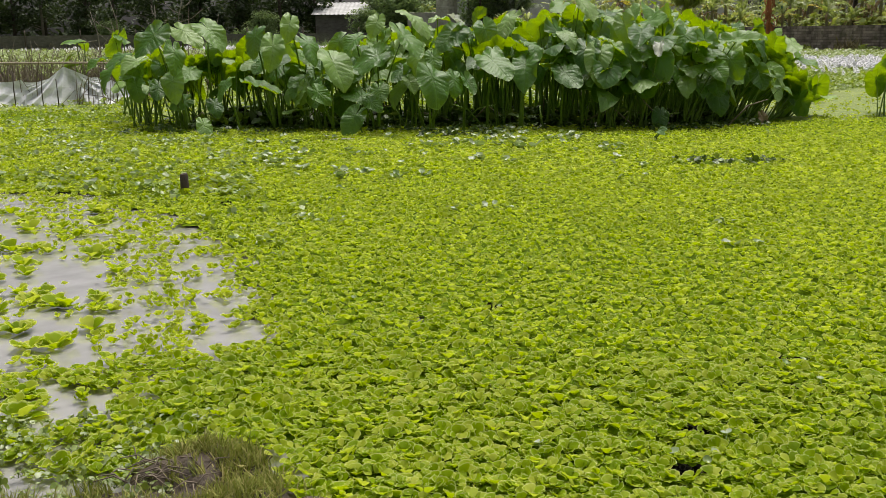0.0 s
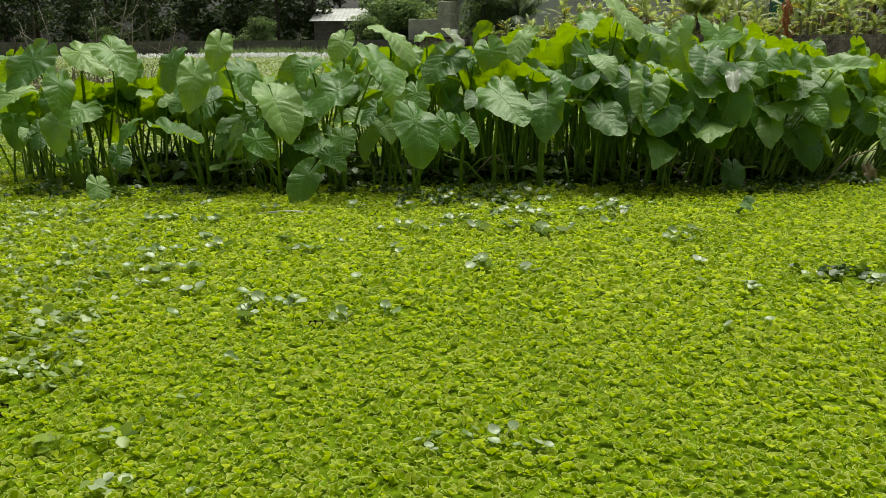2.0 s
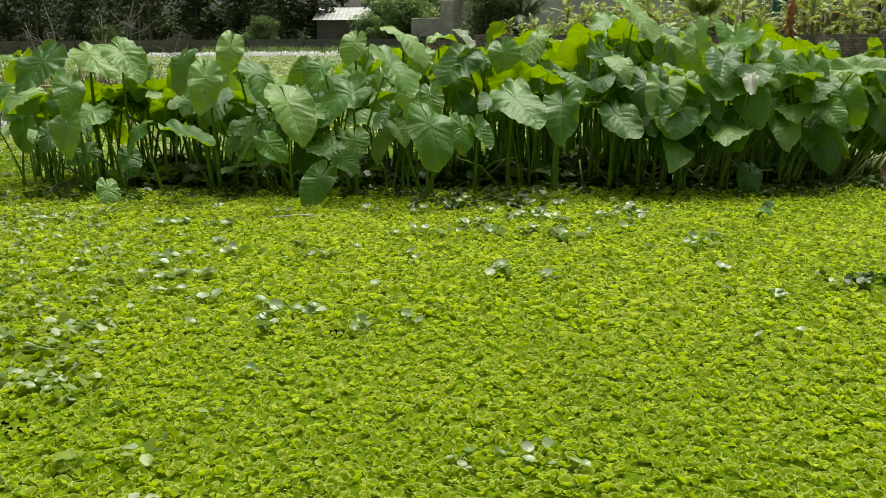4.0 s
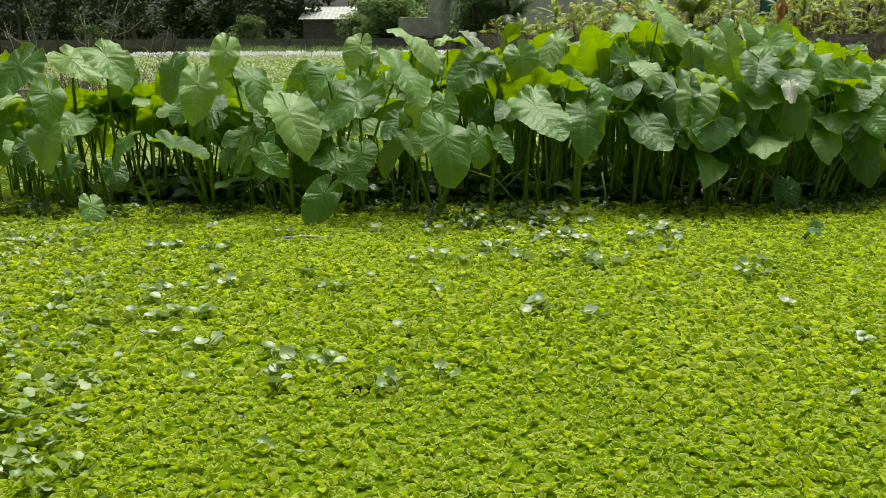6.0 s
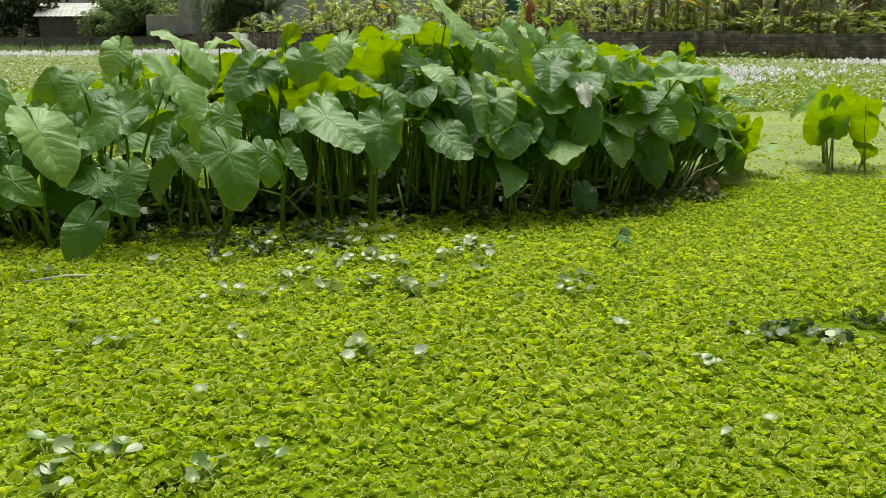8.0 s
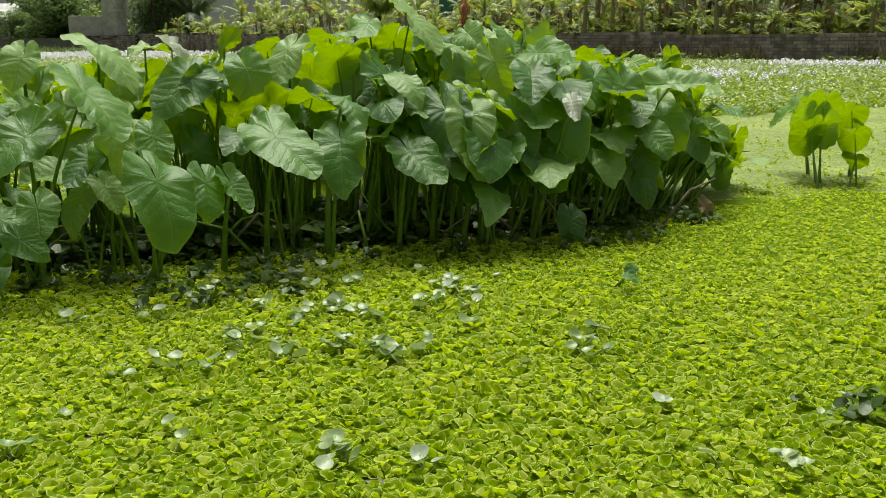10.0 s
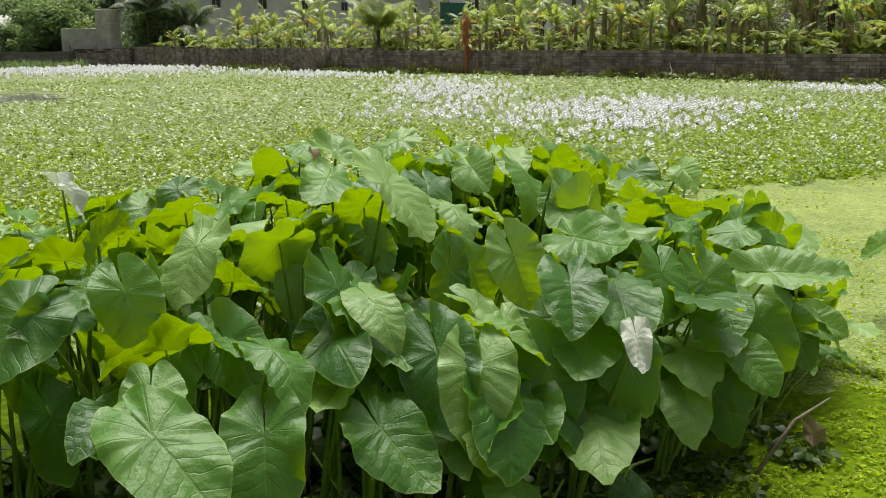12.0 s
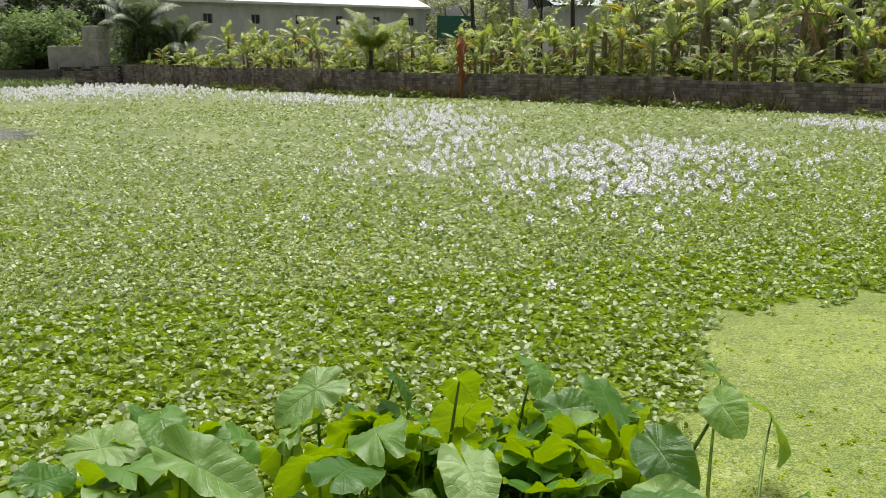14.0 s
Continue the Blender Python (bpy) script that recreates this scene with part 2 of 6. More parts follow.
def block_material(name="old_concrete_block", islands=False):
    k = Nodes(name)
    place = k.world_place()
    big, fine = k.noise(place, 0.7, 5, 0.65), k.noise(place, 14, 4)
    v = k.sum("ADD", k.sum("MULTIPLY", k.island() if islands else k.chance(), 0.3), k.sum("ADD", k.sum("MULTIPLY", big, 0.45), k.sum("MULTIPLY", fine, 0.2)))
    colour = k.ramp(v, (0.25, (0.1, 0.08, 0.078)), (0.5, (0.25, 0.2, 0.192)), (0.8, (0.44, 0.38, 0.365)))
    streak = k.ramp(k.noise(place, 2.2, 4, 0.6, (1, 1, 0.12)), (0.48, 0.0), (0.7, 0.65))
    colour = k.mix(streak, colour, (0.035, 0.03, 0.028))
    moss = k.ramp(k.noise(place, 1.7, 4), (0.55, 0.0), (0.7, 0.6))
    k.bump(fine, 0.6, 0.02)
    return k.done(k.mix(moss, colour, (0.05, 0.06, 0.025)), 0.9)


M_BLOCK, M_BLOCK_FAR = block_material(), block_material("old_concrete_blocks", True)
M_MORTAR = plain("dark_mortar", (0.03, 0.026, 0.024), (0.07, 0.06, 0.055), 4, 0.95, 0.4)


def water_material():
    k = Nodes("pond_water")
    f = k.noise(k.coords(), 5, 3)
    k.bump(k.noise(k.coords(), 22, 3), 0.06, 0.01)
    return k.done(k.ramp(f, (0.3, (0.25, 0.245, 0.24)), (0.7, (0.36, 0.355, 0.35))), 0.05, Specular_IOR_Level=1.0)


def duckweed_material(name, a, b, c, speck, share):
    k = Nodes(name)
    place = k.world_place()
    grain = k.n.new("ShaderNodeTexVoronoi")
    grain.inputs["Scale"].default_value = 60
    k.put(place, grain.inputs["Vector"])
    patch, mid = k.noise(place, 0.35, 4), k.noise(place, 3, 4)
    v = k.sum("ADD", k.sum("MULTIPLY", patch, 0.5), k.sum("ADD", k.sum("MULTIPLY", mid, 0.3), k.sum("MULTIPLY", grain.outputs["Distance"], 0.5)))
    colour = k.ramp(v, (0.3, a), (0.55, b), (0.8, c))
    cells = k.n.new("ShaderNodeTexVoronoi")
    cells.inputs["Scale"].default_value = speck
    k.put(place, cells.inputs["Vector"])
    pick = k.split(cells.outputs["Color"])[0]
    colour = k.mix(k.sum("MULTIPLY", k.ramp(pick, (share, 1.0), (share + 0.02, 0.0)), 0.75), colour, (0.08, 0.14, 0.02))
    colour = k.mix(k.sum("MULTIPLY", k.ramp(pick, (0.93, 0.0), (0.95, 1.0)), 0.3), colour, (0.5, 0.5, 0.4))
    k.bump(k.sum("SUBTRACT", 1.0, grain.outputs["Distance"]), 0.5, 0.01)
    return k.done(colour, 0.65, Specular_IOR_Level=0.3)


def earth_material():
    k = Nodes("weedy_earth")
    place = k.world_place()
    f, g = k.noise(place, 0.5, 5), k.noise(place, 9, 4)
    v = k.sum("ADD", k.sum("MULTIPLY", f, 0.6), k.sum("MULTIPLY", g, 0.4))
    k.bump(g, 0.7, 0.05)
    return k.done(k.ramp(v, (0.35, (0.06, 0.05, 0.03)), (0.5, (0.08, 0.1, 0.03)), (0.7, (0.14, 0.17, 0.05))), 0.95)


# dark copy of the duckweed film: shade under the plants, held in its colour
M_SHADED_DUCKWEED = plain("submerged_weed", (0.045, 0.08, 0.001), (0.17, 0.26, 0.002), 25, 0.9, 0.6, Specular_IOR_Level=0.1)
M_DUCKWEED = duckweed_material("duckweed", (0.38, 0.42, 0.13), (0.27, 0.33, 0.06), (0.1, 0.15, 0.02), 34, 0.12)
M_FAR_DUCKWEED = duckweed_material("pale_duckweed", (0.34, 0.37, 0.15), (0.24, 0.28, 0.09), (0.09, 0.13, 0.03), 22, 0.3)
M_WATER, M_EARTH = water_material(), earth_material()

# ---- building tools ----
rnd = random.Random(7)
rng = np.random.default_rng(7)


def mesh(name, verts, faces, material, uv=None, smooth=True):
    me = bpy.data.meshes.new(name)
    me.from_pydata([tuple(v) for v in verts], [], faces)
    me.materials.append(material)
    if smooth:
        me.polygons.foreach_set("use_smooth", [True] * len(me.polygons))
    if uv is not None:
        layer = me.uv_layers.new(name="UVMap")
        which = np.empty(len(me.loops), dtype=np.int32)
        me.loops.foreach_get("vertex_index", which)
        layer.data.foreach_set("uv", np.asarray(uv, dtype=np.float32)[which].ravel())
    return me


def quads_mesh(name, verts, quads, material, smooth=True, rim=None):
    """A large mesh of four-cornered faces from arrays."""
    me = bpy.data.meshes.new(name)
    n, m = len(verts), len(quads)
    me.vertices.add(n)
    me.vertices.foreach_set("co", np.ascontiguousarray(verts, dtype=np.float32).ravel())
    me.loops.add(4 * m)
    me.loops.foreach_set("vertex_index", np.ascontiguousarray(quads, dtype=np.int32).ravel())
    me.polygons.add(m)
    me.polygons.foreach_set("loop_start", np.arange(0, 4 * m, 4, dtype=np.int32))
    me.polygons.foreach_set("use_smooth", np.full(m, smooth))
    me.update(calc_edges=True)
    if rim is not None:
        me.attributes.new("rim", "FLOAT", "POINT").data.foreach_set("value", np.ascontiguousarray(rim, dtype=np.float32))
    me.materials.append(material)
    return me


def part(name, data, parent, m=None, label=""):
    ob = new(name, data)
    ob.parent = parent
    if m is not None:
        ob.matrix_basis = m
    return tagged(ob, label)


def thing(name, label, category, at=(0, 0, 0), turn=0.0, group="", kind="", data=None):
    ob = new(name, data)
    ob.matrix_basis = pose(*at, 0, 0, turn)
    return tagged(ob, label, category, group, kind)


def rotations(yaw, tilt, tilt_way):
    """Turn by yaw about z, then lean by tilt about a level axis; arrays in radians."""
    c, s = np.cos(yaw), np.sin(yaw)
    z = np.zeros_like(yaw)
    one = np.ones_like(yaw)
    rz = np.stack([np.stack([c, -s, z], -1), np.stack([s, c, z], -1), np.stack([z, z, one], -1)], -2)
    ax, ay = np.cos(tilt_way), np.sin(tilt_way)
    ct, st = np.cos(tilt), np.sin(tilt)
    v = 1 - ct
    lean = np.stack([np.stack([ct + ax * ax * v, ax * ay * v, ay * st], -1), np.stack([ax * ay * v, ct + ay * ay * v, -ax * st], -1), np.stack([-ay * st, ax * st, ct], -1)], -2)
    return lean @ rz


def scatter(name, templates, places, scales, material, lean=0.12, smooth=True):
    """Many small things joined in one mesh; templates are (verts, quads) or (verts, quads, rim)."""
    pick = rng.integers(0, len(templates), len(places))
    all_v, all_q, all_r, start = [], [], [], 0
    for i, (tv, tq, *tr) in enumerate(templates):
        at = np.where(pick == i)[0]
        if not len(at):
            continue
        n = len(at)
        r = rotations(rng.uniform(0, 2 * np.pi, n), rng.normal(0, lean, n), rng.uniform(0, 2 * np.pi, n))
        v = np.einsum("nij,kj->nki", r, tv) * scales[at][:, None, None] + places[at][:, None, :]
        q = tq[None] + (np.arange(n) * len(tv))[:, None, None] + start
        start += n * len(tv)
        all_v.append(v.reshape(-1, 3))
        all_q.append(q.reshape(-1, 4))
        if tr:
            all_r.append(np.tile(tr[0], n))
    return quads_mesh(name, np.concatenate(all_v), np.concatenate(all_q), material, smooth, np.concatenate(all_r) if all_r else None)


def tube(points, radii, sides=6, cap=True):
    """Verts and faces of a tapered tube through points."""
    pts = [Vector(p) for p in points]
    verts, faces = [], []
    up = Vector((0.31, 0.17, 0.93))
    for i, p in enumerate(pts):
        d = (pts[min(i + 1, len(pts) - 1)] - pts[max(i - 1, 0)]).normalized()
        a = d.cross(up if abs(d.dot(up)) < 0.95 else Vector((1, 0, 0))).normalized()
        b = d.cross(a)
        for k in range(sides):
            w = 2 * math.pi * k / sides
            verts.append(p + (a * math.cos(w) + b * math.sin(w)) * radii[i])
    for i in range(len(pts) - 1):
        for k in range(sides):
            k2 = (k + 1) % sides
            faces.append((i * sides + k, i * sides + k2, (i + 1) * sides + k2, (i + 1) * sides + k))
    if cap:
        faces.append(tuple(reversed(range(sides))))
        faces.append(tuple(range((len(pts) - 1) * sides, len(pts) * sides)))
    return verts, faces


def joined(*pieces):
    verts, faces = [], []
    for v, f in pieces:
        k = len(verts)
        verts += [tuple(p) for p in v]
        faces += [tuple(i + k for i in g) for g in f]
    return verts, faces


def box(x0, y0, z0, x1, y1, z1):
    v = [(x0, y0, z0), (x1, y0, z0), (x1, y1, z0), (x0, y1, z0), (x0, y0, z1), (x1, y0, z1), (x1, y1, z1), (x0, y1, z1)]
    return v, [(3, 2, 1, 0), (4, 5, 6, 7), (0, 1, 5, 4), (1, 2, 6, 5), (2, 3, 7, 6), (3, 0, 4, 7)]


def bevel_box(name, size, bevel, material):
    """A block centred on x and y, standing on z = 0, with broken edges."""
    bm = bmesh.new()
    bmesh.ops.create_cube(bm, size=1.0)
    bmesh.ops.scale(bm, vec=size, verts=bm.verts)
    bmesh.ops.translate(bm, vec=(0, 0, size[2] / 2), verts=bm.verts)
    bmesh.ops.bevel(bm, geom=bm.edges[:], offset=bevel, segments=1, affect="EDGES")
    me = bpy.data.meshes.new(name)
    bm.to_mesh(me)
    bm.free()
    me.materials.append(material)
    return me


def smooth_step(a, b, x):
    t = np.clip((np.asarray(x, float) - a) / (b - a), 0, 1)
    return t * t * (3 - 2 * t)


def wob(x, y, scale=1.0):
    """Smooth uneven numbers between about -1 and 1, for arrays."""
    x, y = np.asarray(x, float) * scale, np.asarray(y, float) * scale
    return (np.sin(1.7 * x + 0.6 * y + 0.5) + np.sin(-0.9 * x + 2.1 * y + 1.3) + np.sin(3.1 * x - 1.4 * y + 4.0) * 0.7 + np.sin(2.3 * x + 3.7 * y + 2.2) * 0.6) / 3.3


# ---- the plan of the pond ----
WALL_A, WALL_B = Vector((1.5, 96.5, 0)), Vector((40.0, 19.5, 0))   # block wall, from its far corner to its near end
WALL_WAY = (WALL_B - WALL_A).normalized()
WALL_OUT = Vector((-WALL_WAY.y, WALL_WAY.x, 0))


def open_water(x, y):
    """How far inside the open water by the near bank; above 0 is water."""
    edge = np.interp(y, [-3, 1.7, 2.2, 2.6, 3.0, 3.6, 4.3, 4.9, 5.6, 6.1, 6.4, 6.6], [-0.9, -0.95, -0.86, -0.8, -0.66, -0.7, -1.05, -1.35, -1.95, -2.5, -4.5, -60])
    return edge - x + 0.24 * wob(x, y, 2.6) + 0.17 * wob(y, x, 8.0)


def dark_gap(x, y):
    """The small gap in the plants by the dark sprigs."""
    return 0.17 - np.hypot((x - 2.25) / 2.4, y - 7.28 - 0.08 * (x - 2.2)) + 0.06 * wob(x, y, 6)


def far_hole(x, y):
    return 1.0 - np.hypot((x + 3.8) / 2.2, (y - 46) / 4.0) + 0.2 * wob(x, y, 0.8)


def hyacinth_edge(x):
    """The y past which the hyacinths grow behind the taro."""
    return np.interp(x, [-60, -8, -4, 2, 5.2, 6.4, 7.2, 12, 16, 22, 40], [17, 16.5, 13.6, 13.4, 14.6, 16.2, 17.4, 18.0, 20.5, 25, 30]) + 0.25 * wob(x, 3 * x, 1.7)


def wall_gap(x, y):
    """Metres from the block wall, on the pond's side."""
    return -((x - WALL_A.x) * WALL_OUT.x + (y - WALL_A.y) * WALL_OUT.y)


# ---- ground, water, duckweed ----
# small gaps in the lettuce, filled with near-black pieces that stand for shade
HOLES = ((0.24, 3.29, 0.022), (1.13, 2.68, 0.035), (0.62, 1.92, 0.03), (-0.42, 6.55, 0.03), (1.05, 2.45, 0.02), (0.7, 2.15, 0.02), (1.9, 5.2, 0.03), (-1.35, 5.6, 0.06))
thing("ground", "weedy brown earth round the pond", "ground", kind="structure",
      data=mesh("ground", [(-1500, -1500, -0.35), (1500, -1500, -0.35), (1500, 1500, -0.35), (-1500, 1500, -0.35)], [(0, 1, 2, 3)], M_EARTH))
far_bank = mesh("grove_ground", [(1.5, 97, 0.5), (40.2, 19.6, 0.5), (120, 20, 0.8), (160, 200, 1.0), (-160, 200, 1.0), (-160, 97.5, 0.4)], [(0, 1, 2, 3, 4, 5)], M_EARTH)
thing("grove_ground", "brown weedy earth of the banana grove", "ground", kind="structure", data=far_bank)
thing("water", "still brown pond water reflecting the bright sky", "water", kind="structure",
      data=mesh("water", [(-70, -2.5, 0), (60, -2.5, 0), (60, 120, 0), (-70, 120, 0)], [(0, 1, 2, 3)], M_WATER))


def duckweed_sheet(x0, x1, y0, y1, step, z):
    nx, ny = int((x1 - x0) / step) + 1, int((y1 - y0) / step) + 1
    gx, gy = np.meshgrid(np.linspace(x0, x1, nx), np.linspace(y0, y1, ny))
    gx = gx + rng.uniform(-0.3, 0.3, gx.shape) * step
    gy = gy + rng.uniform(-0.3, 0.3, gy.shape) * step
    v = np.stack([gx, gy, np.full_like(gx, z)], -1).reshape(-1, 3)
    i = np.arange(nx * ny).reshape(ny, nx)
    q = np.stack([i[:-1, :-1], i[:-1, 1:], i[1:, 1:], i[1:, :-1]], -1).reshape(-1, 4)
    mid = v[q].mean(1)
    keep = (open_water(mid[:, 0], mid[:, 1]) < -0.05) & (far_hole(mid[:, 0], mid[:, 1]) < 0)
    keep &= ~((mid[:, 1] < 2.12) & (mid[:, 0] < -0.28)) & (mid[:, 1] > np.where(mid[:, 0] < 0.2, 1.4, 1.8 - 0.6 * np.maximum(0, mid[:, 0] + 0.32))) & (rng.random(len(mid)) > 0.0006)
    return v, q[keep]


near_v, near_q = duckweed_sheet(-7.1, 12.3, -2.4, 20.4, 0.06, 0.01)
bed_x, bed_y = near_v[near_q].mean(1)[:, 0], near_v[near_q].mean(1)[:, 1]
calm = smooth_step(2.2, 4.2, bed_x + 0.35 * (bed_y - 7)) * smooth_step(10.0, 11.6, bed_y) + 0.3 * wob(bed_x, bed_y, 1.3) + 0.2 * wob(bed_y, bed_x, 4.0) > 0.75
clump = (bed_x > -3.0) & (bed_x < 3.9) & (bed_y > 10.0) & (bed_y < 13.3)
# cells below lettuce, taro and hyacinths take the shade-coloured film
shaded_bed = clump | (bed_y > hyacinth_edge(bed_x) + 0.15) & (bed_x > -3) | ~calm & (bed_y + 0.5 * wob(bed_x, bed_y, 1.5) < np.interp(bed_x, [-7, -4, 1.5, 3.5, 6, 12], [14, 12.5, 11.6, 11.4, 11.0, 10.5]))
thing("duckweed", "bright yellow-green duckweed film on the pond", "duckweed", kind="stuff", data=quads_mesh("duckweed", near_v, near_q[~shaded_bed], M_DUCKWEED, False))
thing("submerged_weed", "duckweed film coloured dark as shade under the plants", "weed", kind="stuff", data=quads_mesh("submerged_weed", near_v, near_q[shaded_bed], M_SHADED_DUCKWEED, False))
far_v, far_q = duckweed_sheet(-66, 46, 20, 97, 0.5, 0.005)
side_v, side_q = duckweed_sheet(12, 46, -2.4, 20.3, 0.4, 0.003)
left_v, left_q = duckweed_sheet(-40, -6.8, 6.3, 20.3, 0.25, 0.003)
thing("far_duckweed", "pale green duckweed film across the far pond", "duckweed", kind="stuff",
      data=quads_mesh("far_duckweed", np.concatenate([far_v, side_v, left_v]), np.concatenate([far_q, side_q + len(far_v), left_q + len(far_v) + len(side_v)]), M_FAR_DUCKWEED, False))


# ---- water lettuce ----
def lettuce_leaf(length, rise, width, fine):
    """A broad, fan-shaped leaf along +x with a rounded, slightly curled rim; the third array is 1 on the rim."""
    rows = [(0.0, 0.25), (0.42, 0.84), (0.8, 1.02), (1.0, 0.66)] if fine else [(0.0, 0.32), (0.55, 0.98), (0.97, 0.72)]
    v, rim = [], []
    for t, w in rows:
        out = length * (t * math.cos(rise) + 0.25 * t * t * math.sin(rise))
        up = length * (t * math.sin(rise) - 0.16 * t * t)
        for s in (-1, 0, 1):
            v.append((out - abs(s) * 0.15 * t * t * length * math.cos(rise), s * w * width / 2, up + abs(s) * (0.16 * w * width - 0.15 * t * t * length * math.sin(rise))))
            rim.append(1.0 if t > 0.9 or (s and t > 0.7) else 0.0)
    q = [(3 * i + k, 3 * i + k + 1, 3 * i + k + 4, 3 * i + k + 3) for i in range(len(rows) - 1) for k in range(2)]
    return np.array(v), np.array(q), np.array(rim)


def frilly_leaf(length, rise, width, r):
    """A nearer leaf with ribs and an uneven, rounded rim."""
    v, rim = [], []
    wave = [r.uniform(-0.05, 0.05) for _ in range(5)]
    rows = [(0.0, 0.26), (0.42, 0.84), (0.78, 1.04), (1.0, 0.74)]
    for t, w in rows:
        for k, s in enumerate((-1, -0.5, 0, 0.5, 1)):
            tt = t + (wave[k] - 0.16 * s * s) * t
            out = length * (tt * math.cos(rise) + 0.3 * tt * tt * math.sin(rise))
            up = length * (tt * math.sin(rise) - 0.22 * tt * tt)
            v.append((out, s * w * width / 2, up + 0.13 * s * s * w * width + 0.025 * length * t * (1 if k % 2 else -1) + wave[4 - k] * 0.5 * length * t))
            rim.append(1.0 if t > 0.95 or (abs(s) == 1 and t > 0.7) else 0.0)
    q = [(5 * i + k, 5 * i + k + 1, 5 * i + k + 6, 5 * i + k + 5) for i in range(3) for k in range(4)]
    return np.array(v), np.array(q), np.array(rim)


def rosette(leaf, leaves, seed, spread, low=24, high=80):
    """Verts, quads and rim of one plant whose leaves stand round its middle, the outer ones lower."""
    r = random.Random(seed)
    vs, qs, rims, n = [], [], [], 0
    for i in range(leaves):
        rise = radians(low + (high - low) * r.random())
        v, q, rim = leaf(r.uniform(0.7, 1.08), rise, r.uniform(0.88, 1.18), r)
        a = 2 * math.pi * i / leaves + r.uniform(-0.45, 0.45)
        c, s, x = math.cos(a), math.sin(a), v[:, 0] + r.uniform(0.05, spread) * math.cos(rise)
        vs.append(np.stack([x * c - v[:, 1] * s, x * s + v[:, 1] * c, v[:, 2] + r.uniform(0.0, 0.12)], -1))
        qs.append(q + n), rims.append(rim)
        n += len(v)
    return np.concatenate(vs), np.concatenate(qs), np.concatenate(rims)


def fine_leaf(length, rise, width, r):
    return lettuce_leaf(length, rise, width, True)


def far_leaf(length, rise, width, r):
    return lettuce_leaf(length, rise, width, False)


LETTUCES_NEAR = [rosette(frilly_leaf, 6 + i % 2, 80 + i, 1.0, 22, 68) for i in range(8)]
LETTUCES = [rosette(fine_leaf, 5 + i % 2, i, 0.95, 36, 88) for i in range(8)]
LETTUCES_MID = [rosette(fine_leaf, 4, 50 + i, 0.95, 34, 86) for i in range(8)]
LETTUCES_FAR = [rosette(far_leaf, 5, 20 + i, 0.5) for i in range(6)]


def lettuce_places(y0, y1, step, x1=8.5):
    gy, gx = np.meshgrid(np.arange(y0, y1, step), np.arange(-6.5, x1, step), indexing="ij")
    x = (gx + rng.uniform(-0.5, 0.5, gx.shape) * step).ravel()
    y = (gy + rng.uniform(-0.5, 0.5, gy.shape) * step).ravel()
    left, right = -0.5 * y - 0.35, np.maximum(0.5 * y + 0.4, 0.98 * (y - 4.9) + 0.5)
    keep = (x > left) & (x < right) & (dark_gap(x, y) < 0.02)
    keep &= ~((y > 10.32 + 0.3 * np.maximum(0, x - 2.6) + 0.12 * wob(x, y, 3.0)) & (x > -3.3) & (x < 4.3))
    ow = open_water(x, y)
    keep &= (ow < 0) | (rng.random(len(x)) < 0.8 * smooth_step(1.05, 0.0, ow) * (wob(x, y, 7.0) > -0.2))
    smooth_side = smooth_step(2.2, 4.2, x + 0.35 * (y - 7)) * smooth_step(7.0, 10.0, y)
    keep &= rng.random(len(x)) > 0.15 * smooth_side
    keep &= rng.random(len(x)) > 0.93 * smooth_step(10.8, 12.0, y)
    for hx, hy, hr in HOLES:
        keep &= np.hypot((x - hx) / 1.6, y - hy) > hr
    keep &= ~((np.hypot((x + 0.5) / 0.18, (y - 1.93) / 0.15) < 1) | ((x < -0.3) & (y < 1.9)))
    keep &= rng.random(len(x)) > 0.25 * (wob(x, y, 3.3) * wob(y, x, 1.1) > 0.55)
    x, y, smooth_side = x[keep], y[keep], smooth_side[keep]
    size = rng.uniform(0.025, 0.042, len(x)) * (1 - 0.3 * smooth_side) * (1 + 0.12 * wob(x, y, 1.2))
    size *= 1 + 0.12 * smooth_step(5.5, 7.0, y)
    return np.stack([x, y, np.full(len(x), 0.004) + rng.uniform(0, 0.02, len(x))], -1), size


lp, ls = lettuce_places(1.55, 2.7, 0.031)
thing("near_water_lettuce", "bright green frilled water lettuce at the near bank", "water lettuce", kind="stuff", data=scatter("near_water_lettuce", LETTUCES_NEAR, lp, ls * 0.68, M_LETTUCE, 0.34))
lp, ls = lettuce_places(2.7, 6.6, 0.0365)
thing("water_lettuce", "dense bright green water lettuce covering the pond", "water lettuce", kind="stuff", data=scatter("water_lettuce", LETTUCES, lp, ls * 0.62, M_LETTUCE, 0.42))
lp, ls = lettuce_places(6.6, 14.5, 0.044)
thing("far_water_lettuce", "dense bright green water lettuce before the taro", "water lettuce", kind="stuff", data=scatter("far_water_lettuce", LETTUCES_MID, lp, ls * 0.78, M_LETTUCE, 0.4))
# near-black leaf pieces, added so that the gaps look like shaded holes
gap_dark_at = [(hx + 1.6 * hr * a * math.cos(b), hy + hr * a * math.sin(b), 0.006 + 0.01 * c) for hx, hy, hr in HOLES for a, b, c in rng.uniform(0, 1, (26, 3)) * (1.05, 6.283, 1)]
thing("rotting_leaves", "black leaf pieces added as shade in the carpet's small gaps", "dead leaves", kind="stuff",
      data=scatter("rotting_leaves", LETTUCES_FAR, np.array(gap_dark_at), rng.uniform(0.006, 0.014, len(gap_dark_at)), M_GAP_DARK, 0.9))
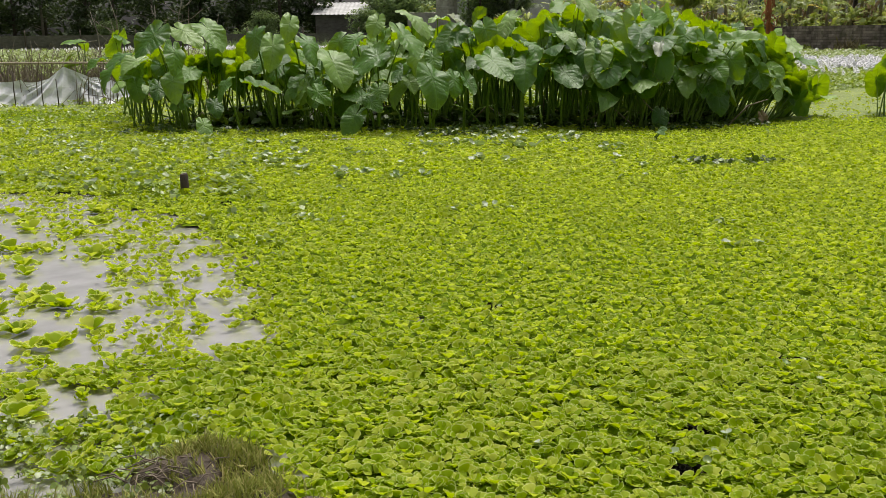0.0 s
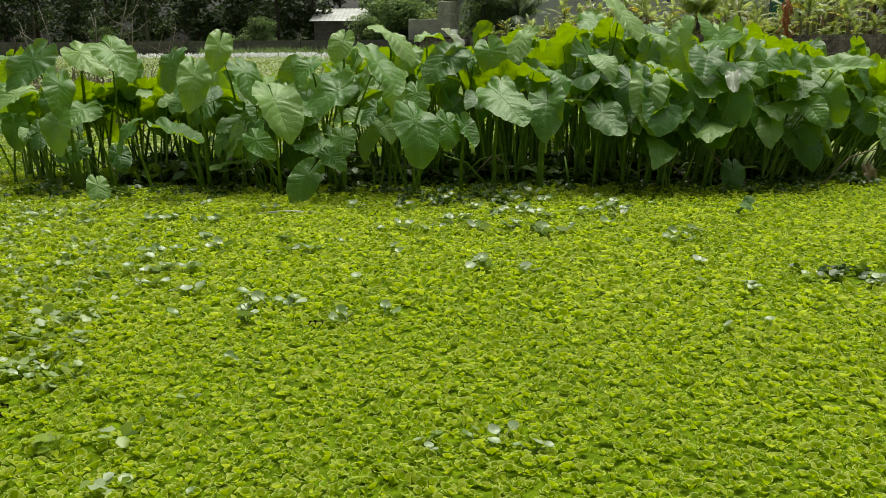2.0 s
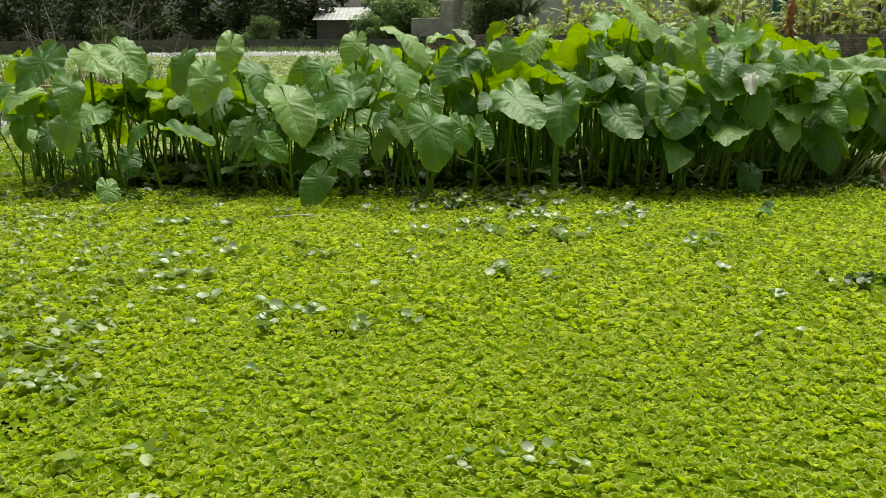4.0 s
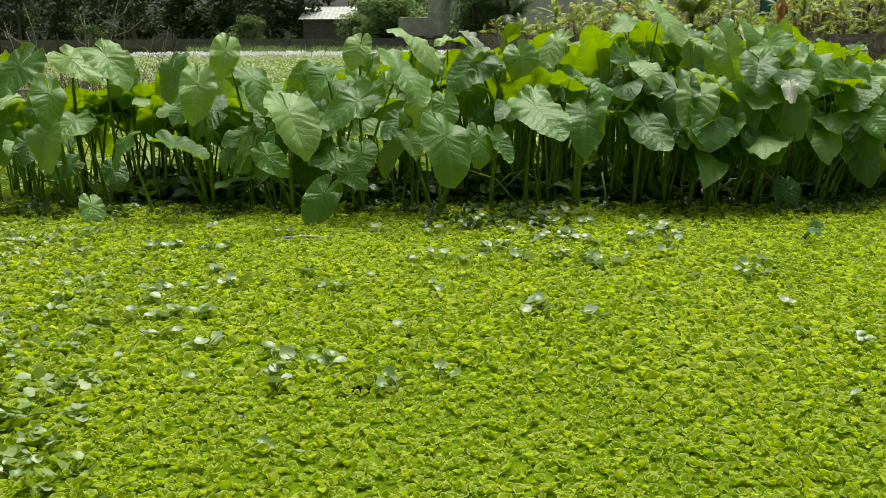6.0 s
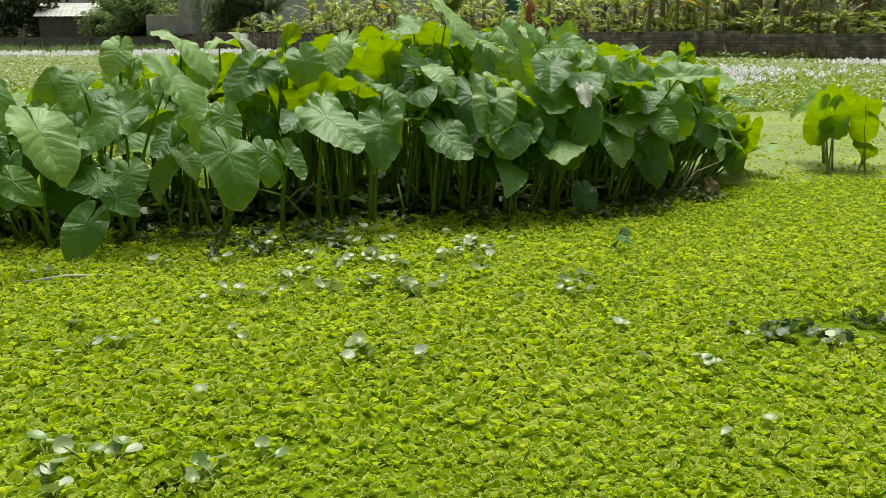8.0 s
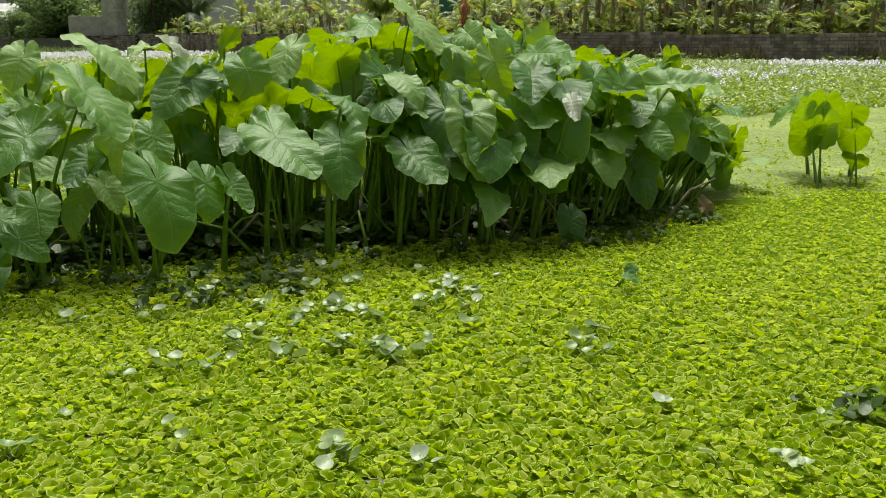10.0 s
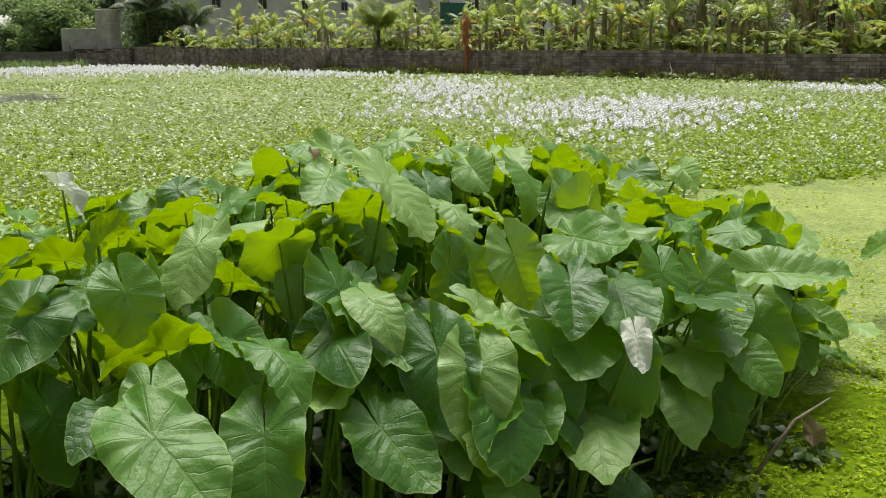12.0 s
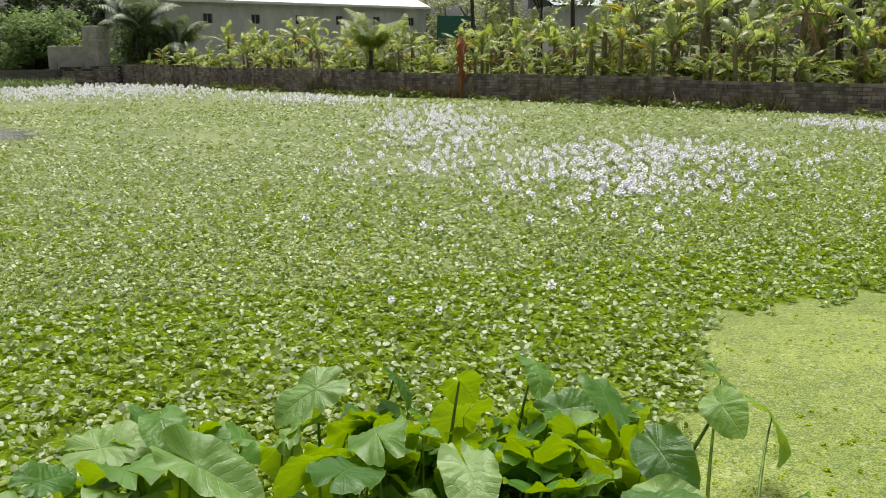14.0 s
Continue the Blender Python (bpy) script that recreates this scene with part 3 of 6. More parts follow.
# the carpet goes on beside and behind the way, more loosely
oy, ox = np.meshgrid(np.arange(-2.4, 10.5, 0.24), np.arange(-0.3, 11.8, 0.24), indexing="ij")
ox, oy = (ox + rng.uniform(-0.09, 0.09, ox.shape)).ravel(), (oy + rng.uniform(-0.09, 0.09, oy.shape)).ravel()
keep = (oy > 1.85 - 0.6 * np.maximum(0, ox + 0.32)) & ((ox > np.maximum(0.5 * oy + 0.4, 0.98 * (oy - 4.9) + 0.5)) | (oy < 1.3))
thing("outlying_water_lettuce", "loose bright green water lettuce over the side pond", "water lettuce", kind="stuff",
      data=scatter("outlying_water_lettuce", LETTUCES_FAR, np.stack([ox, oy, np.full_like(ox, 0.008)], -1)[keep], rng.uniform(0.06, 0.1, len(ox))[keep], M_LETTUCE, 0.25))
dx, dy = rng.uniform(4.4, 12.5, 1500), rng.uniform(10.8, 18.5, 1500)
keep = (wob(dx, dy, 1.6) > 0.0) & (dy < hyacinth_edge(dx))
thing("floating_sprouts", "tiny green plants dotted over the duckweed", "water plants", kind="stuff",
      data=scatter("floating_sprouts", LETTUCES_FAR, np.stack([dx, dy, np.full_like(dx, 0.006)], -1)[keep], rng.uniform(0.012, 0.032, len(dx))[keep], M_LETTUCE, 0.3))

def rosette_leaf(seed):
    r = random.Random(seed)
    v, q, rim = frilly_leaf(1.0, radians(r.uniform(25, 50)), 1.05, r)
    return quads_mesh("leaf", v + np.array((0.12, 0, 0)), q, M_LETTUCE_ONE, True, rim)


ROSETTE_LEAVES = [rosette_leaf(i) for i in range(5)]
ROSETTE_LABEL = "single bright green water lettuce floating on open water"
placed = 0
for i in range(400):
    y = rnd.uniform(2.1, 6.0)
    x = -0.9 - 0.22 * (y - 2) ** 1.2 - rnd.uniform(0.0, 1.2)
    if open_water(x, y) < 0.05 or x < -0.5 * y - 0.7:
        continue
    placed += 1
    if placed > 115:
        break
    s = rnd.uniform(0.04, 0.068)
    plant = thing("water_lettuce_rosette", ROSETTE_LABEL, "water lettuce", (x, y, 0.004), rnd.uniform(0, 360), group="loose water lettuces on the open water")
    for k in range(7):
        part("leaf", ROSETTE_LEAVES[(i + k) % 5], plant, pose(0, 0, 0, rnd.uniform(-12, 12), rnd.uniform(-22, 14), k * 51.4 + rnd.uniform(-15, 15)) @ Matrix.Scale(s * rnd.uniform(0.75, 1.1), 4))

near_r = random.Random(91)
for i in range(120):
    x, y = near_r.uniform(-0.25, 1.0), near_r.uniform(1.78, 2.5)
    plant = thing("water_lettuce_rosette", "single bright green water lettuce in the dense carpet", "water lettuce", (x, y, 0.012), near_r.uniform(0, 360), group="water lettuces nearest the bank")
    for k in range(6):
        part("leaf", ROSETTE_LEAVES[(i + k) % 5], plant, pose(0, 0, 0, near_r.uniform(-14, 14), near_r.uniform(-25, 14), k * 60 + near_r.uniform(-18, 18)) @ Matrix.Scale(near_r.uniform(0.018, 0.027), 4))


# ---- water hyacinth ----
def hyacinth_leaf(seed=0):
    """A round, shallowly cupped blade of unit width about the end of its stalk."""
    r = random.Random(seed)
    v = []
    for t, w in ((-0.45, 0.5), (0.05, 1.0), (0.52, 0.4)):
        for s in (-1, 0, 1):
            v.append((t, s * w * 0.5, 0.16 * (s * w) ** 2 + 0.1 * t * t + r.uniform(-0.05, 0.05)))
    return np.array(v), np.array([(3 * i + k, 3 * i + k + 1, 3 * i + k + 4, 3 * i + k + 3) for i in range(2) for k in range(2)])


def round_leaf(seed):
    """A nearer, rounder blade with a dished middle and an uneven rim."""
    r = random.Random(seed)
    n, phase, dish = 12, r.uniform(0, 6), r.uniform(0.35, 0.7)
    v, f = [(0, 0, 0)], []
    for ring in (0.55, 1.0):
        for i in range(n):
            a = 2 * math.pi * i / n
            rad = 0.5 * ring * (1 + 0.05 * math.sin(3 * a + phase)) * (0.88 if abs(math.sin(a)) < 0.3 and math.cos(a) < 0 else 1.0)
            x, y = rad * math.cos(a) * 0.94, rad * math.sin(a)
            v.append((x, y, dish * (x * x + 1.3 * y * y) + 0.03 * ring * math.sin(2 * a + phase)))
    f = [(0, 1 + i, 1 + (i + 1) % n) for i in range(n)] + [(1 + i, 1 + n + i, 1 + n + (i + 1) % n, 1 + (i + 1) % n) for i in range(n)]
    return v, f


def hyacinth_plant(leaves, seed, tall=1.5):
    r = random.Random(seed)
    vs, qs, n = [], [], 0
    for i in range(leaves):
        v, q = hyacinth_leaf(seed * 9 + i)
        tip = radians(r.uniform(-15, 65))
        a = 2 * math.pi * i / leaves + r.uniform(-0.4, 0.4)
        m = Matrix.Rotation(a, 3, "Z") @ Matrix.Rotation(-tip if i % 3 else tip * 0.6, 3, "Y")
        out = Vector((r.uniform(0.5, 1.1), 0, 0))
        out.rotate(Euler((0, 0, a)))
        up = r.uniform(0.45, 1.0) * tall
        w = v @ np.array(m).T * r.uniform(0.8, 1.15) + np.array((out.x, out.y, up))
        vs.append(w)
        qs.append(q + n)
        n += len(w)
        s = np.array([(0.03, 0.05, 0), (-0.03, -0.05, 0), (out.x - 0.04, out.y, up - 0.05), (out.x + 0.04, out.y, up - 0.05)])
        vs.append(s)
        qs.append(np.array([(0, 1, 2, 3)]) + n)
        n += 4
    return np.concatenate(vs), np.concatenate(qs)


HYACINTHS = [hyacinth_plant(5 + i % 2, i) for i in range(6)]


def far_hyacinth(seed):
    """A plant of four simply folded leaves, for the far field."""
    r = random.Random(seed)
    vs, qs = [], []
    for i in range(4):
        a, out, up, w = 1.57 * i + r.uniform(-0.5, 0.5), r.uniform(0.5, 1.2), r.uniform(0.5, 1.3), r.uniform(0.45, 0.6)
        tip = r.uniform(-0.2, 0.9)
        c, s = math.cos(a), math.sin(a)
        for u, y, z in ((-0.45, -0.3, 0.1), (-0.45, 0.0, 0.0), (-0.45, 0.3, 0.1), (0.5, -0.42, 0.12), (0.5, 0.0, 0.0), (0.5, 0.42, 0.12)):
            x = out + u * math.cos(tip)
            vs.append((x * c - y * w * 2 * s, x * s + y * w * 2 * c, up + z + u * math.sin(tip)))
        k = 6 * i
        qs += [(k, k + 1, k + 4, k + 3), (k + 1, k + 2, k + 5, k + 4)]
    return np.array(vs), np.array(qs)


FAR_HYACINTHS = [far_hyacinth(60 + i) for i in range(6)]


def hyacinth_field():
    pts, sizes = [], []
    for y0, y1, step, big in ((12.8, 17, 0.122, 0.66), (17, 24, 0.15, 0.68), (24, 36, 0.2, 0.82), (36, 60, 0.34, 1.1), (60, 97, 0.8, 1.2)):
        x0, x1 = -0.16 * (y1 - 9) - 2.0, 0.98 * (y1 - 9) + 3.5
        x0 = -0.5 * y1 - 2.5 if y0 < 50 else -48
        gy, gx = np.meshgrid(np.arange(y0, y1, step), np.arange(x0, min(x1, 42), step), indexing="ij")
        x = (gx + rng.uniform(-0.5, 0.5, gx.shape) * step).ravel()
        y = (gy + rng.uniform(-0.5, 0.5, gy.shape) * step).ravel()
        keep = (y > hyacinth_edge(x) + rng.normal(0, 0.15, len(x))) & (wall_gap(x, y) > 1.0) & (far_hole(x, y) < -0.1)
        keep &= (x > -0.5 * y - 2.5) & ((x > -0.16 * (y - 9) - 2.0) | (rng.random(len(x)) < np.where(y < 36, 0.45, 0.7))) & (x < 0.98 * (y - 9) + 4.0)
        thin = smooth_step(0.1, 0.5, wob(x, y, 0.22)) * smooth_step(22, 34, y)
        keep &= rng.random(len(x)) > 0.6 * thin
        x, y = x[keep], y[keep]
        pts.append(np.stack([x, y, np.full(len(x), 0.0)], -1))
        sizes.append(rng.uniform(0.075, 0.105, len(x)) * big)
    return np.concatenate(pts), np.concatenate(sizes)


hp, hs = hyacinth_field()
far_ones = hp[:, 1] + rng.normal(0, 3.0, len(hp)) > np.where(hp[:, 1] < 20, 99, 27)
thing("water_hyacinth_field", "dense glossy green water hyacinth field behind the taro", "water hyacinth", kind="stuff", data=scatter("water_hyacinth_field", HYACINTHS, hp[~far_ones], hs[~far_ones], M_HYACINTH, 0.25))
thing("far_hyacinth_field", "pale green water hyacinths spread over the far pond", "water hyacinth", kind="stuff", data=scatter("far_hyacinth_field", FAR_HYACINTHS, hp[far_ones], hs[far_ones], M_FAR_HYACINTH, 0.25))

# low dark sprigs at the taro's feet, among the stems, and at the left
fx = np.concatenate([rng.uniform(-3.2, 3.0, 420), rng.uniform(-2.6, 3.6, 650), rng.uniform(-5.5, -2.4, 380), rng.uniform(-8.5, -3.5, 420), rng.uniform(1.85, 2.7, 32), rng.uniform(-3.2, -1.3, 110), rng.uniform(-1.9, -0.7, 60), rng.uniform(-3.0, -1.3, 90), rng.uniform(-4.2, -1.6, 330), rng.uniform(-0.3, 0.7, 40)])
fy = np.concatenate([rng.uniform(9.9, 10.9, 420), rng.uniform(10.3, 11.6, 650), rng.uniform(8.0, 13.5, 380), rng.uniform(11.0, 14.6, 420), rng.normal(7.25, 0.1, 32), rng.uniform(5.8, 7.6, 110), rng.uniform(4.0, 6.0, 60), rng.uniform(5.7, 6.7, 90), rng.uniform(6.6, 10.0, 330), rng.uniform(9.35, 10.0, 40)])
keep = (fx > -0.5 * fy - 0.8) & (open_water(fx, fy) < 0.0)
sprig_size = np.where((fy > 10.45 + 0.15 * np.maximum(0, fx - 2)) & (fx > -2.7) & (fx < 3.2) & (rng.random(len(fx)) < 0.7), rng.uniform(0.06, 0.12, len(fx)), rng.uniform(0.03, 0.055, len(fx)))
sprig_place = np.stack([fx, fy, np.zeros_like(fx)], -1)
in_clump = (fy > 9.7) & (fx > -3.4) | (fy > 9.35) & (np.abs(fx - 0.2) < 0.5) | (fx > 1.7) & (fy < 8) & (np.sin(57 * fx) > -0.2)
# these sprigs bring the clump's inner shade in by their leaf colour
thing("hyacinth_sprigs", "low dark green hyacinth sprigs, colour deepened as the taro's shade", "water hyacinth", kind="stuff",
      data=scatter("hyacinth_sprigs", HYACINTHS, sprig_place[keep & in_clump], sprig_size[keep & in_clump], M_SHADED_SPRIG, 0.25))
thing("loose_hyacinth_sprigs", "pale green hyacinth sprigs scattered over the open carpet", "water hyacinth", kind="stuff",
      data=scatter("loose_hyacinth_sprigs", HYACINTHS, sprig_place[keep & ~in_clump], sprig_size[keep & ~in_clump] * 0.85, M_HYACINTH, 0.35))

bx, by = rng.uniform(-1.35, -0.55, 260), rng.uniform(1.72, 2.25, 260)
thing("bank_sprigs", "pale small water plants at the muddy bank", "water plants", kind="stuff",
      data=scatter("bank_sprigs", HYACINTHS, np.stack([bx, by, np.full_like(bx, 0.012)], -1), rng.uniform(0.009, 0.019, len(bx)), M_FAR_HYACINTH, 0.4))


def flower_spike(seed):
    r = random.Random(seed)
    vs, qs, n = [], [], 0

    def add(v, q):
        nonlocal n
        vs.append(np.array(v)), qs.append(np.array(q) + n)
        n += len(v)

    for i in range(12):
        h, a = 1.25 + 0.1 * i, i * 2.4 + r.uniform(-0.3, 0.3)
        w = 0.55 * math.sin(math.pi * (0.3 + 0.055 * i)) * r.uniform(0.85, 1.1)
        c, s = math.cos(a), math.sin(a)
        add([(0, 0, h - 0.1), (c * w - s * 0.34, s * w + c * 0.34, h), (c * w * 1.15, s * w * 1.15, h + 0.28), (c * w + s * 0.34, s * w - c * 0.34, h)], [(0, 1, 2, 3)])
    add([(-0.05, 0, 0), (0.05, 0, 0), (0.04, 0, 1.4), (-0.04, 0, 1.4)], [(0, 1, 2, 3)])
    return np.concatenate(vs), np.concatenate(qs)


SPIKES = [flower_spike(i) for i in range(5)]


def flower_places():
    x, y, big = [], [], []
    for cx, cy, rx, ry, turn, count in ((12.2, 28.5, 3.6, 5.2, -38, 340), (11.0, 25.6, 2.2, 2.0, 0, 90), (14.5, 31.0, 2.6, 3.0, -30, 160), (8.6, 30.5, 2.4, 3.6, -20, 90), (10.5, 36.5, 2.0, 4.5, -15, 110), (13.0, 44.0, 2.6, 7.0, -15, 330),
                                        (11.0, 62.0, 3.0, 9.0, 20, 300), (25.0, 34.6, 1.6, 3.4, 20, 210), (17.5, 30.0, 2.5, 2.5, 0, 30), (0.0, 80.0, 8.0, 12.0, 0, 1000), (-16.0, 80.0, 14.0, 9.0, 0, 1000), (8.0, 22.5, 4.0, 2.0, 0, 16), (4.6, 19.0, 1.6, 0.8, 0, 3)):
        r, a = np.sqrt(rng.random(count)) * (1 + 0.35 * rng.normal(0, 1, count)), rng.uniform(0, 2 * np.pi, count)
        px, py = r * np.cos(a) * rx, r * np.sin(a) * ry
        c, s = math.cos(radians(turn)), math.sin(radians(turn))
        x.append(cx + px * c - py * s), y.append(cy + px * s + py * c)
    x, y = np.concatenate(x), np.concatenate(y)
    keep = (wall_gap(x, y) > 1.5) & (y > 15) & (wob(x, y, 0.9) > -0.55)
    x, y = x[keep], y[keep]
    return np.stack([x, y, np.zeros_like(x)], -1), rng.uniform(0.065, 0.115, len(x)) * (1 + 0.008 * np.clip(y - 25, 0, 60))


sp, ss = flower_places()
thing("hyacinth_flowers", "pale lilac water hyacinth flower spikes", "flowers", kind="stuff", data=scatter("hyacinth_flowers", SPIKES, sp, ss, M_FLOWER, 0.1))

HY_LEAVES = [mesh("leaf", *round_leaf(40 + i), M_HYACINTH_PALE) for i in range(5)]


def pale_hyacinth(x, y, leaves=5, size=0.05):
    """A loose hyacinth with pale, shiny leaves among the lettuce."""
    size *= 0.65 if y < 6.2 else 1.0
    plant = thing("water_hyacinth", "small pale glossy water hyacinth among water lettuce", "water hyacinth", (x, y, 0.01), group="hyacinths among the water lettuce")
    for i in range(leaves + 1):
        a = rnd.uniform(0, 360)
        out, up = rnd.uniform(0.5, 1.7) * size, rnd.uniform(0.6, 1.05) * size
        place = Vector((out * math.cos(radians(a)), out * math.sin(radians(a)), up))
        w = size * rnd.uniform(0.85, 1.3)
        part("leaf", HY_LEAVES[i % 5], plant, Matrix.Translation(place) @ pose(0, 0, 0, 0, 0, a) @ pose(0, 0, 0, rnd.uniform(-25, 25), rnd.uniform(-48, 18), 0) @ Matrix.Scale(w, 4))
        v, f = tube([(0, 0, 0), place * 0.5 + Vector((0, 0, 0.15 * size)), place], [0.05 * size, 0.07 * size, 0.04 * size], 5)
        part("stalk", mesh("stalk", v, f, M_HYACINTH_STALK), plant)


for x, y, n in ((-1.44, 7.67, 4), (-1.43, 7.86, 3), (-1.33, 8.23, 3), (-1.17, 8.01, 4), (-1.45, 7.44, 4), (-1.33, 7.44, 3), (-1.22, 7.44, 3), (-1.53, 7.27, 2), (-1.28, 7.17, 3), (-1.07, 7.01, 4), (-0.77, 6.86, 2),
                (-0.65, 6.79, 2), (-0.57, 6.77, 2), (-0.75, 6.67, 2), (-0.71, 6.56, 3), (-0.31, 6.58, 3), (-0.28, 6.56, 2), (-0.14, 6.66, 3), (0.26, 7.54, 4), (0.31, 7.49, 3), (0.52, 7.36, 3), (0.2, 8.85, 3)):
    pale_hyacinth(x, y, n)
for x, y, n in ((-0.11, 8.5, 2), (0.02, 8.46, 3), (-0.32, 8.45, 3), (-1.36, 8.8, 4), (-1.5, 8.82, 3), (-1.8, 8.81, 4), (-1.65, 8.9, 3), (-1.13, 9.26, 4), (-0.54, 9.29, 4), (-0.86, 8.24, 3), (-0.64, 7.87, 3), (-1.56, 7.87, 3), (-0.75, 7.9, 2),
                (-0.53, 6.05, 0), (-0.64, 6.03, 1), (-0.53, 4.99, 1), (-0.61, 4.96, 1), (0.07, 5.35, 1), (0.21, 5.35, 1), (0.3, 5.37, 2), (0.39, 5.29, 2), (0.12, 5.27, 1), (0.26, 5.27, 1), (-1.31, 6.05, 3), (-1.46, 6.02, 3), (-1.34, 5.9, 3)):
    pale_hyacinth(x, y, n)
for x, y, n in ((0.16, 8.68, 4), (0.26, 8.62, 2), (0.29, 8.47, 2), (0.51, 8.54, 4), (0.6, 8.5, 3), (0.65, 8.4, 3), (0.71, 8.38, 4), (0.72, 8.28, 2), (0.81, 8.42, 3), (1.23, 9.3, 6), (1.26, 9.14, 5), (1.07, 9.05, 3), (1.0, 9.01, 3),
                (1.23, 8.93, 3), (1.14, 8.62, 1), (1.45, 8.2, 4), (1.44, 8.12, 3), (0.59, 9.72, 4), (0.56, 9.5, 4), (0.47, 9.5, 3), (0.73, 9.84, 3), (0.49, 10.11, 3), (0.11, 9.56, 3), (0.01, 9.44, 2), (-0.13, 9.22, 2), (0.66, 9.11, 4)):
    pale_hyacinth(x, y, n, 0.055)
for x, y, n in ((0.69, 8.95, 4), (0.79, 8.89, 3), (0.57, 9.08, 3), (0.42, 9.02, 3), (0.39, 8.88, 2), (0.32, 9.23, 4), (0.14, 8.89, 2), (1.23, 9.65, 2), (0.83, 9.52, 3), (1.6, 8.36, 4), (1.47, 7.52, 1), (1.5, 7.0, 3), (3.25, 9.37, 1), (1.54, 4.85, 3),
                (1.42, 4.3, 2), (1.55, 4.3, 2), (-2.4, 6.3, 5), (-2.0, 6.2, 5), (-1.75, 6.4, 5), (-2.2, 6.7, 4), (-1.5, 6.3, 3), (-2.52, 8.96, 4), (-2.67, 8.96, 4), (-2.34, 9.18, 4), (-2.9, 7.6, 5), (-3.4, 8.6, 5), (-3.9, 9.4, 5), (-4.3, 10.2, 5), (-3.6, 10.0, 4)):
    pale_hyacinth(x, y, n)
for i in range(22):
    pale_hyacinth(rnd.gauss(-0.6, 1.2), rnd.uniform(6.4, 9.6), 0, 0.045)
# a few washed-out leaves and dead bits in the nearest carpet
for x, y in ((0.62, 1.98), (0.68, 1.93), (0.72, 1.99), (0.3, 2.02), (1.15, 2.68), (1.1, 2.62), (1.14, 2.45), (0.76, 2.08), (0.24, 3.27), (-0.25, 2.92), (-0.3, 3.4), (0.85, 3.3), (-0.5, 3.3)):
    pale_hyacinth(x, y, 0, 0.034)


# ---- taro ----
def taro_blade(seed, crumple=0.0):
    """A heart-shaped blade: stalk's end at the origin, tip at y = 0.68, upper side +z; the last list is 1 on the rim."""
    r = random.Random(seed)
    table_a = [0, 5, 12, 24, 42, 66, 92, 118, 138, 152, 163, 171, 177, 180]
    table_r = [0.71, 0.675, 0.645, 0.602, 0.54, 0.475, 0.44, 0.44, 0.458, 0.472, 0.475, 0.455, 0.33, 0.1]
    n = 56
    rings = (0.26, 0.48, 0.68, 0.86, 1.0)
    phase, waves, wave, cup, bend = r.uniform(0, 6), r.choice((4, 5, 6)), r.uniform(0.015, 0.045), r.uniform(-0.25, 0.6), r.uniform(0.1, 0.7)
    skew, wide, twist = r.uniform(-0.12, 0.12), r.uniform(0.68, 0.86), r.uniform(-0.4, 0.4)
    scallop, ribs = r.uniform(0.008, 0.02), r.choice((15, 17, 19, 21))
    lobe = r.uniform(-0.3, 0.5)
    cup += crumple
    wave += 0.08 * crumple
    verts, uv, rim = [(0, 0, 0)], [(0.5, 0.5)], [0.0]
    for f in rings:
        for i in range(n):
            th = -180 + 360 * (i + 0.5) / n
            rad = np.interp(abs(th), table_a, table_r) * f * (1 + 0.012 * math.sin(4 * radians(th) + phase) + 0.009 * f ** 4 * math.sin(ribs * radians(th) + phase))
            x, y = rad * math.sin(radians(th)) * wide, rad * math.cos(radians(th))
            z = cup * abs(x) * (1 - 0.5 * f) - bend * (y * y if y > 0 else 0.9 * y * y) + 0.1 * y * bend
            if y < 0:
                z += lobe * y * y
            z += wave * f ** 3 * math.sin(waves * radians(th) + phase) + 0.02 * f ** 2 * math.sin(3 * radians(th) + 2 * phase)
            z += scallop * f ** 4 * math.sin(ribs * radians(th) + 2 * phase)
            slant = y - 0.62 * abs(x)
            vein = math.cos(2 * math.pi * 8.0 * slant) if slant > 0 else math.cos(2 * math.pi * 1.5 * math.atan2(abs(x), y + 0.04))
            z += 0.014 * vein * f * min(1, abs(x) * 8)
            z += 0.1 * f * noise.noise(Vector((2.4 * x, 2.4 * y, 7.7 * seed))) + 0.05 * f * noise.noise(Vector((7 * x, 7 * y, 3.1 * seed)))
            verts.append((x + skew * y * y, y, z + twist * x * y))
            uv.append((0.5 + x, 0.5 + y))
            rim.append(1.0 if f == 1.0 else 0.0)
    faces = [(0, 1 + i, 1 + (i + 1) % n) for i in range(n) if i != n - 1]
    for k in range(len(rings) - 1):
        for i in range(n - 1):
            faces.append((1 + k * n + i, 1 + (k + 1) * n + i, 1 + (k + 1) * n + i + 1, 1 + k * n + i + 1))
    faces = [tuple(reversed(g)) for g in faces]
    return verts, faces, uv, rim


def blade_meshes(material, seeds, crumple=0.0):
    out = []
    for s in seeds:
        v, f, uv, rim = taro_blade(s, crumple)
        me = mesh("leaf", v, f, material, uv)
        me.attributes.new("rim", "FLOAT", "POINT").data.foreach_set("value", rim)
        out.append(me)
    return out


BLADES, BLADES_PALE, BLADES_DRY = blade_meshes(M_TARO, range(26)), blade_meshes(M_TARO_PALE, (3, 8), 0.55), blade_meshes(M_TARO_DRY, (5, 9), 0.6)
TARO_LABEL = "green taro plant with broad heart-shaped leaves in the pond"


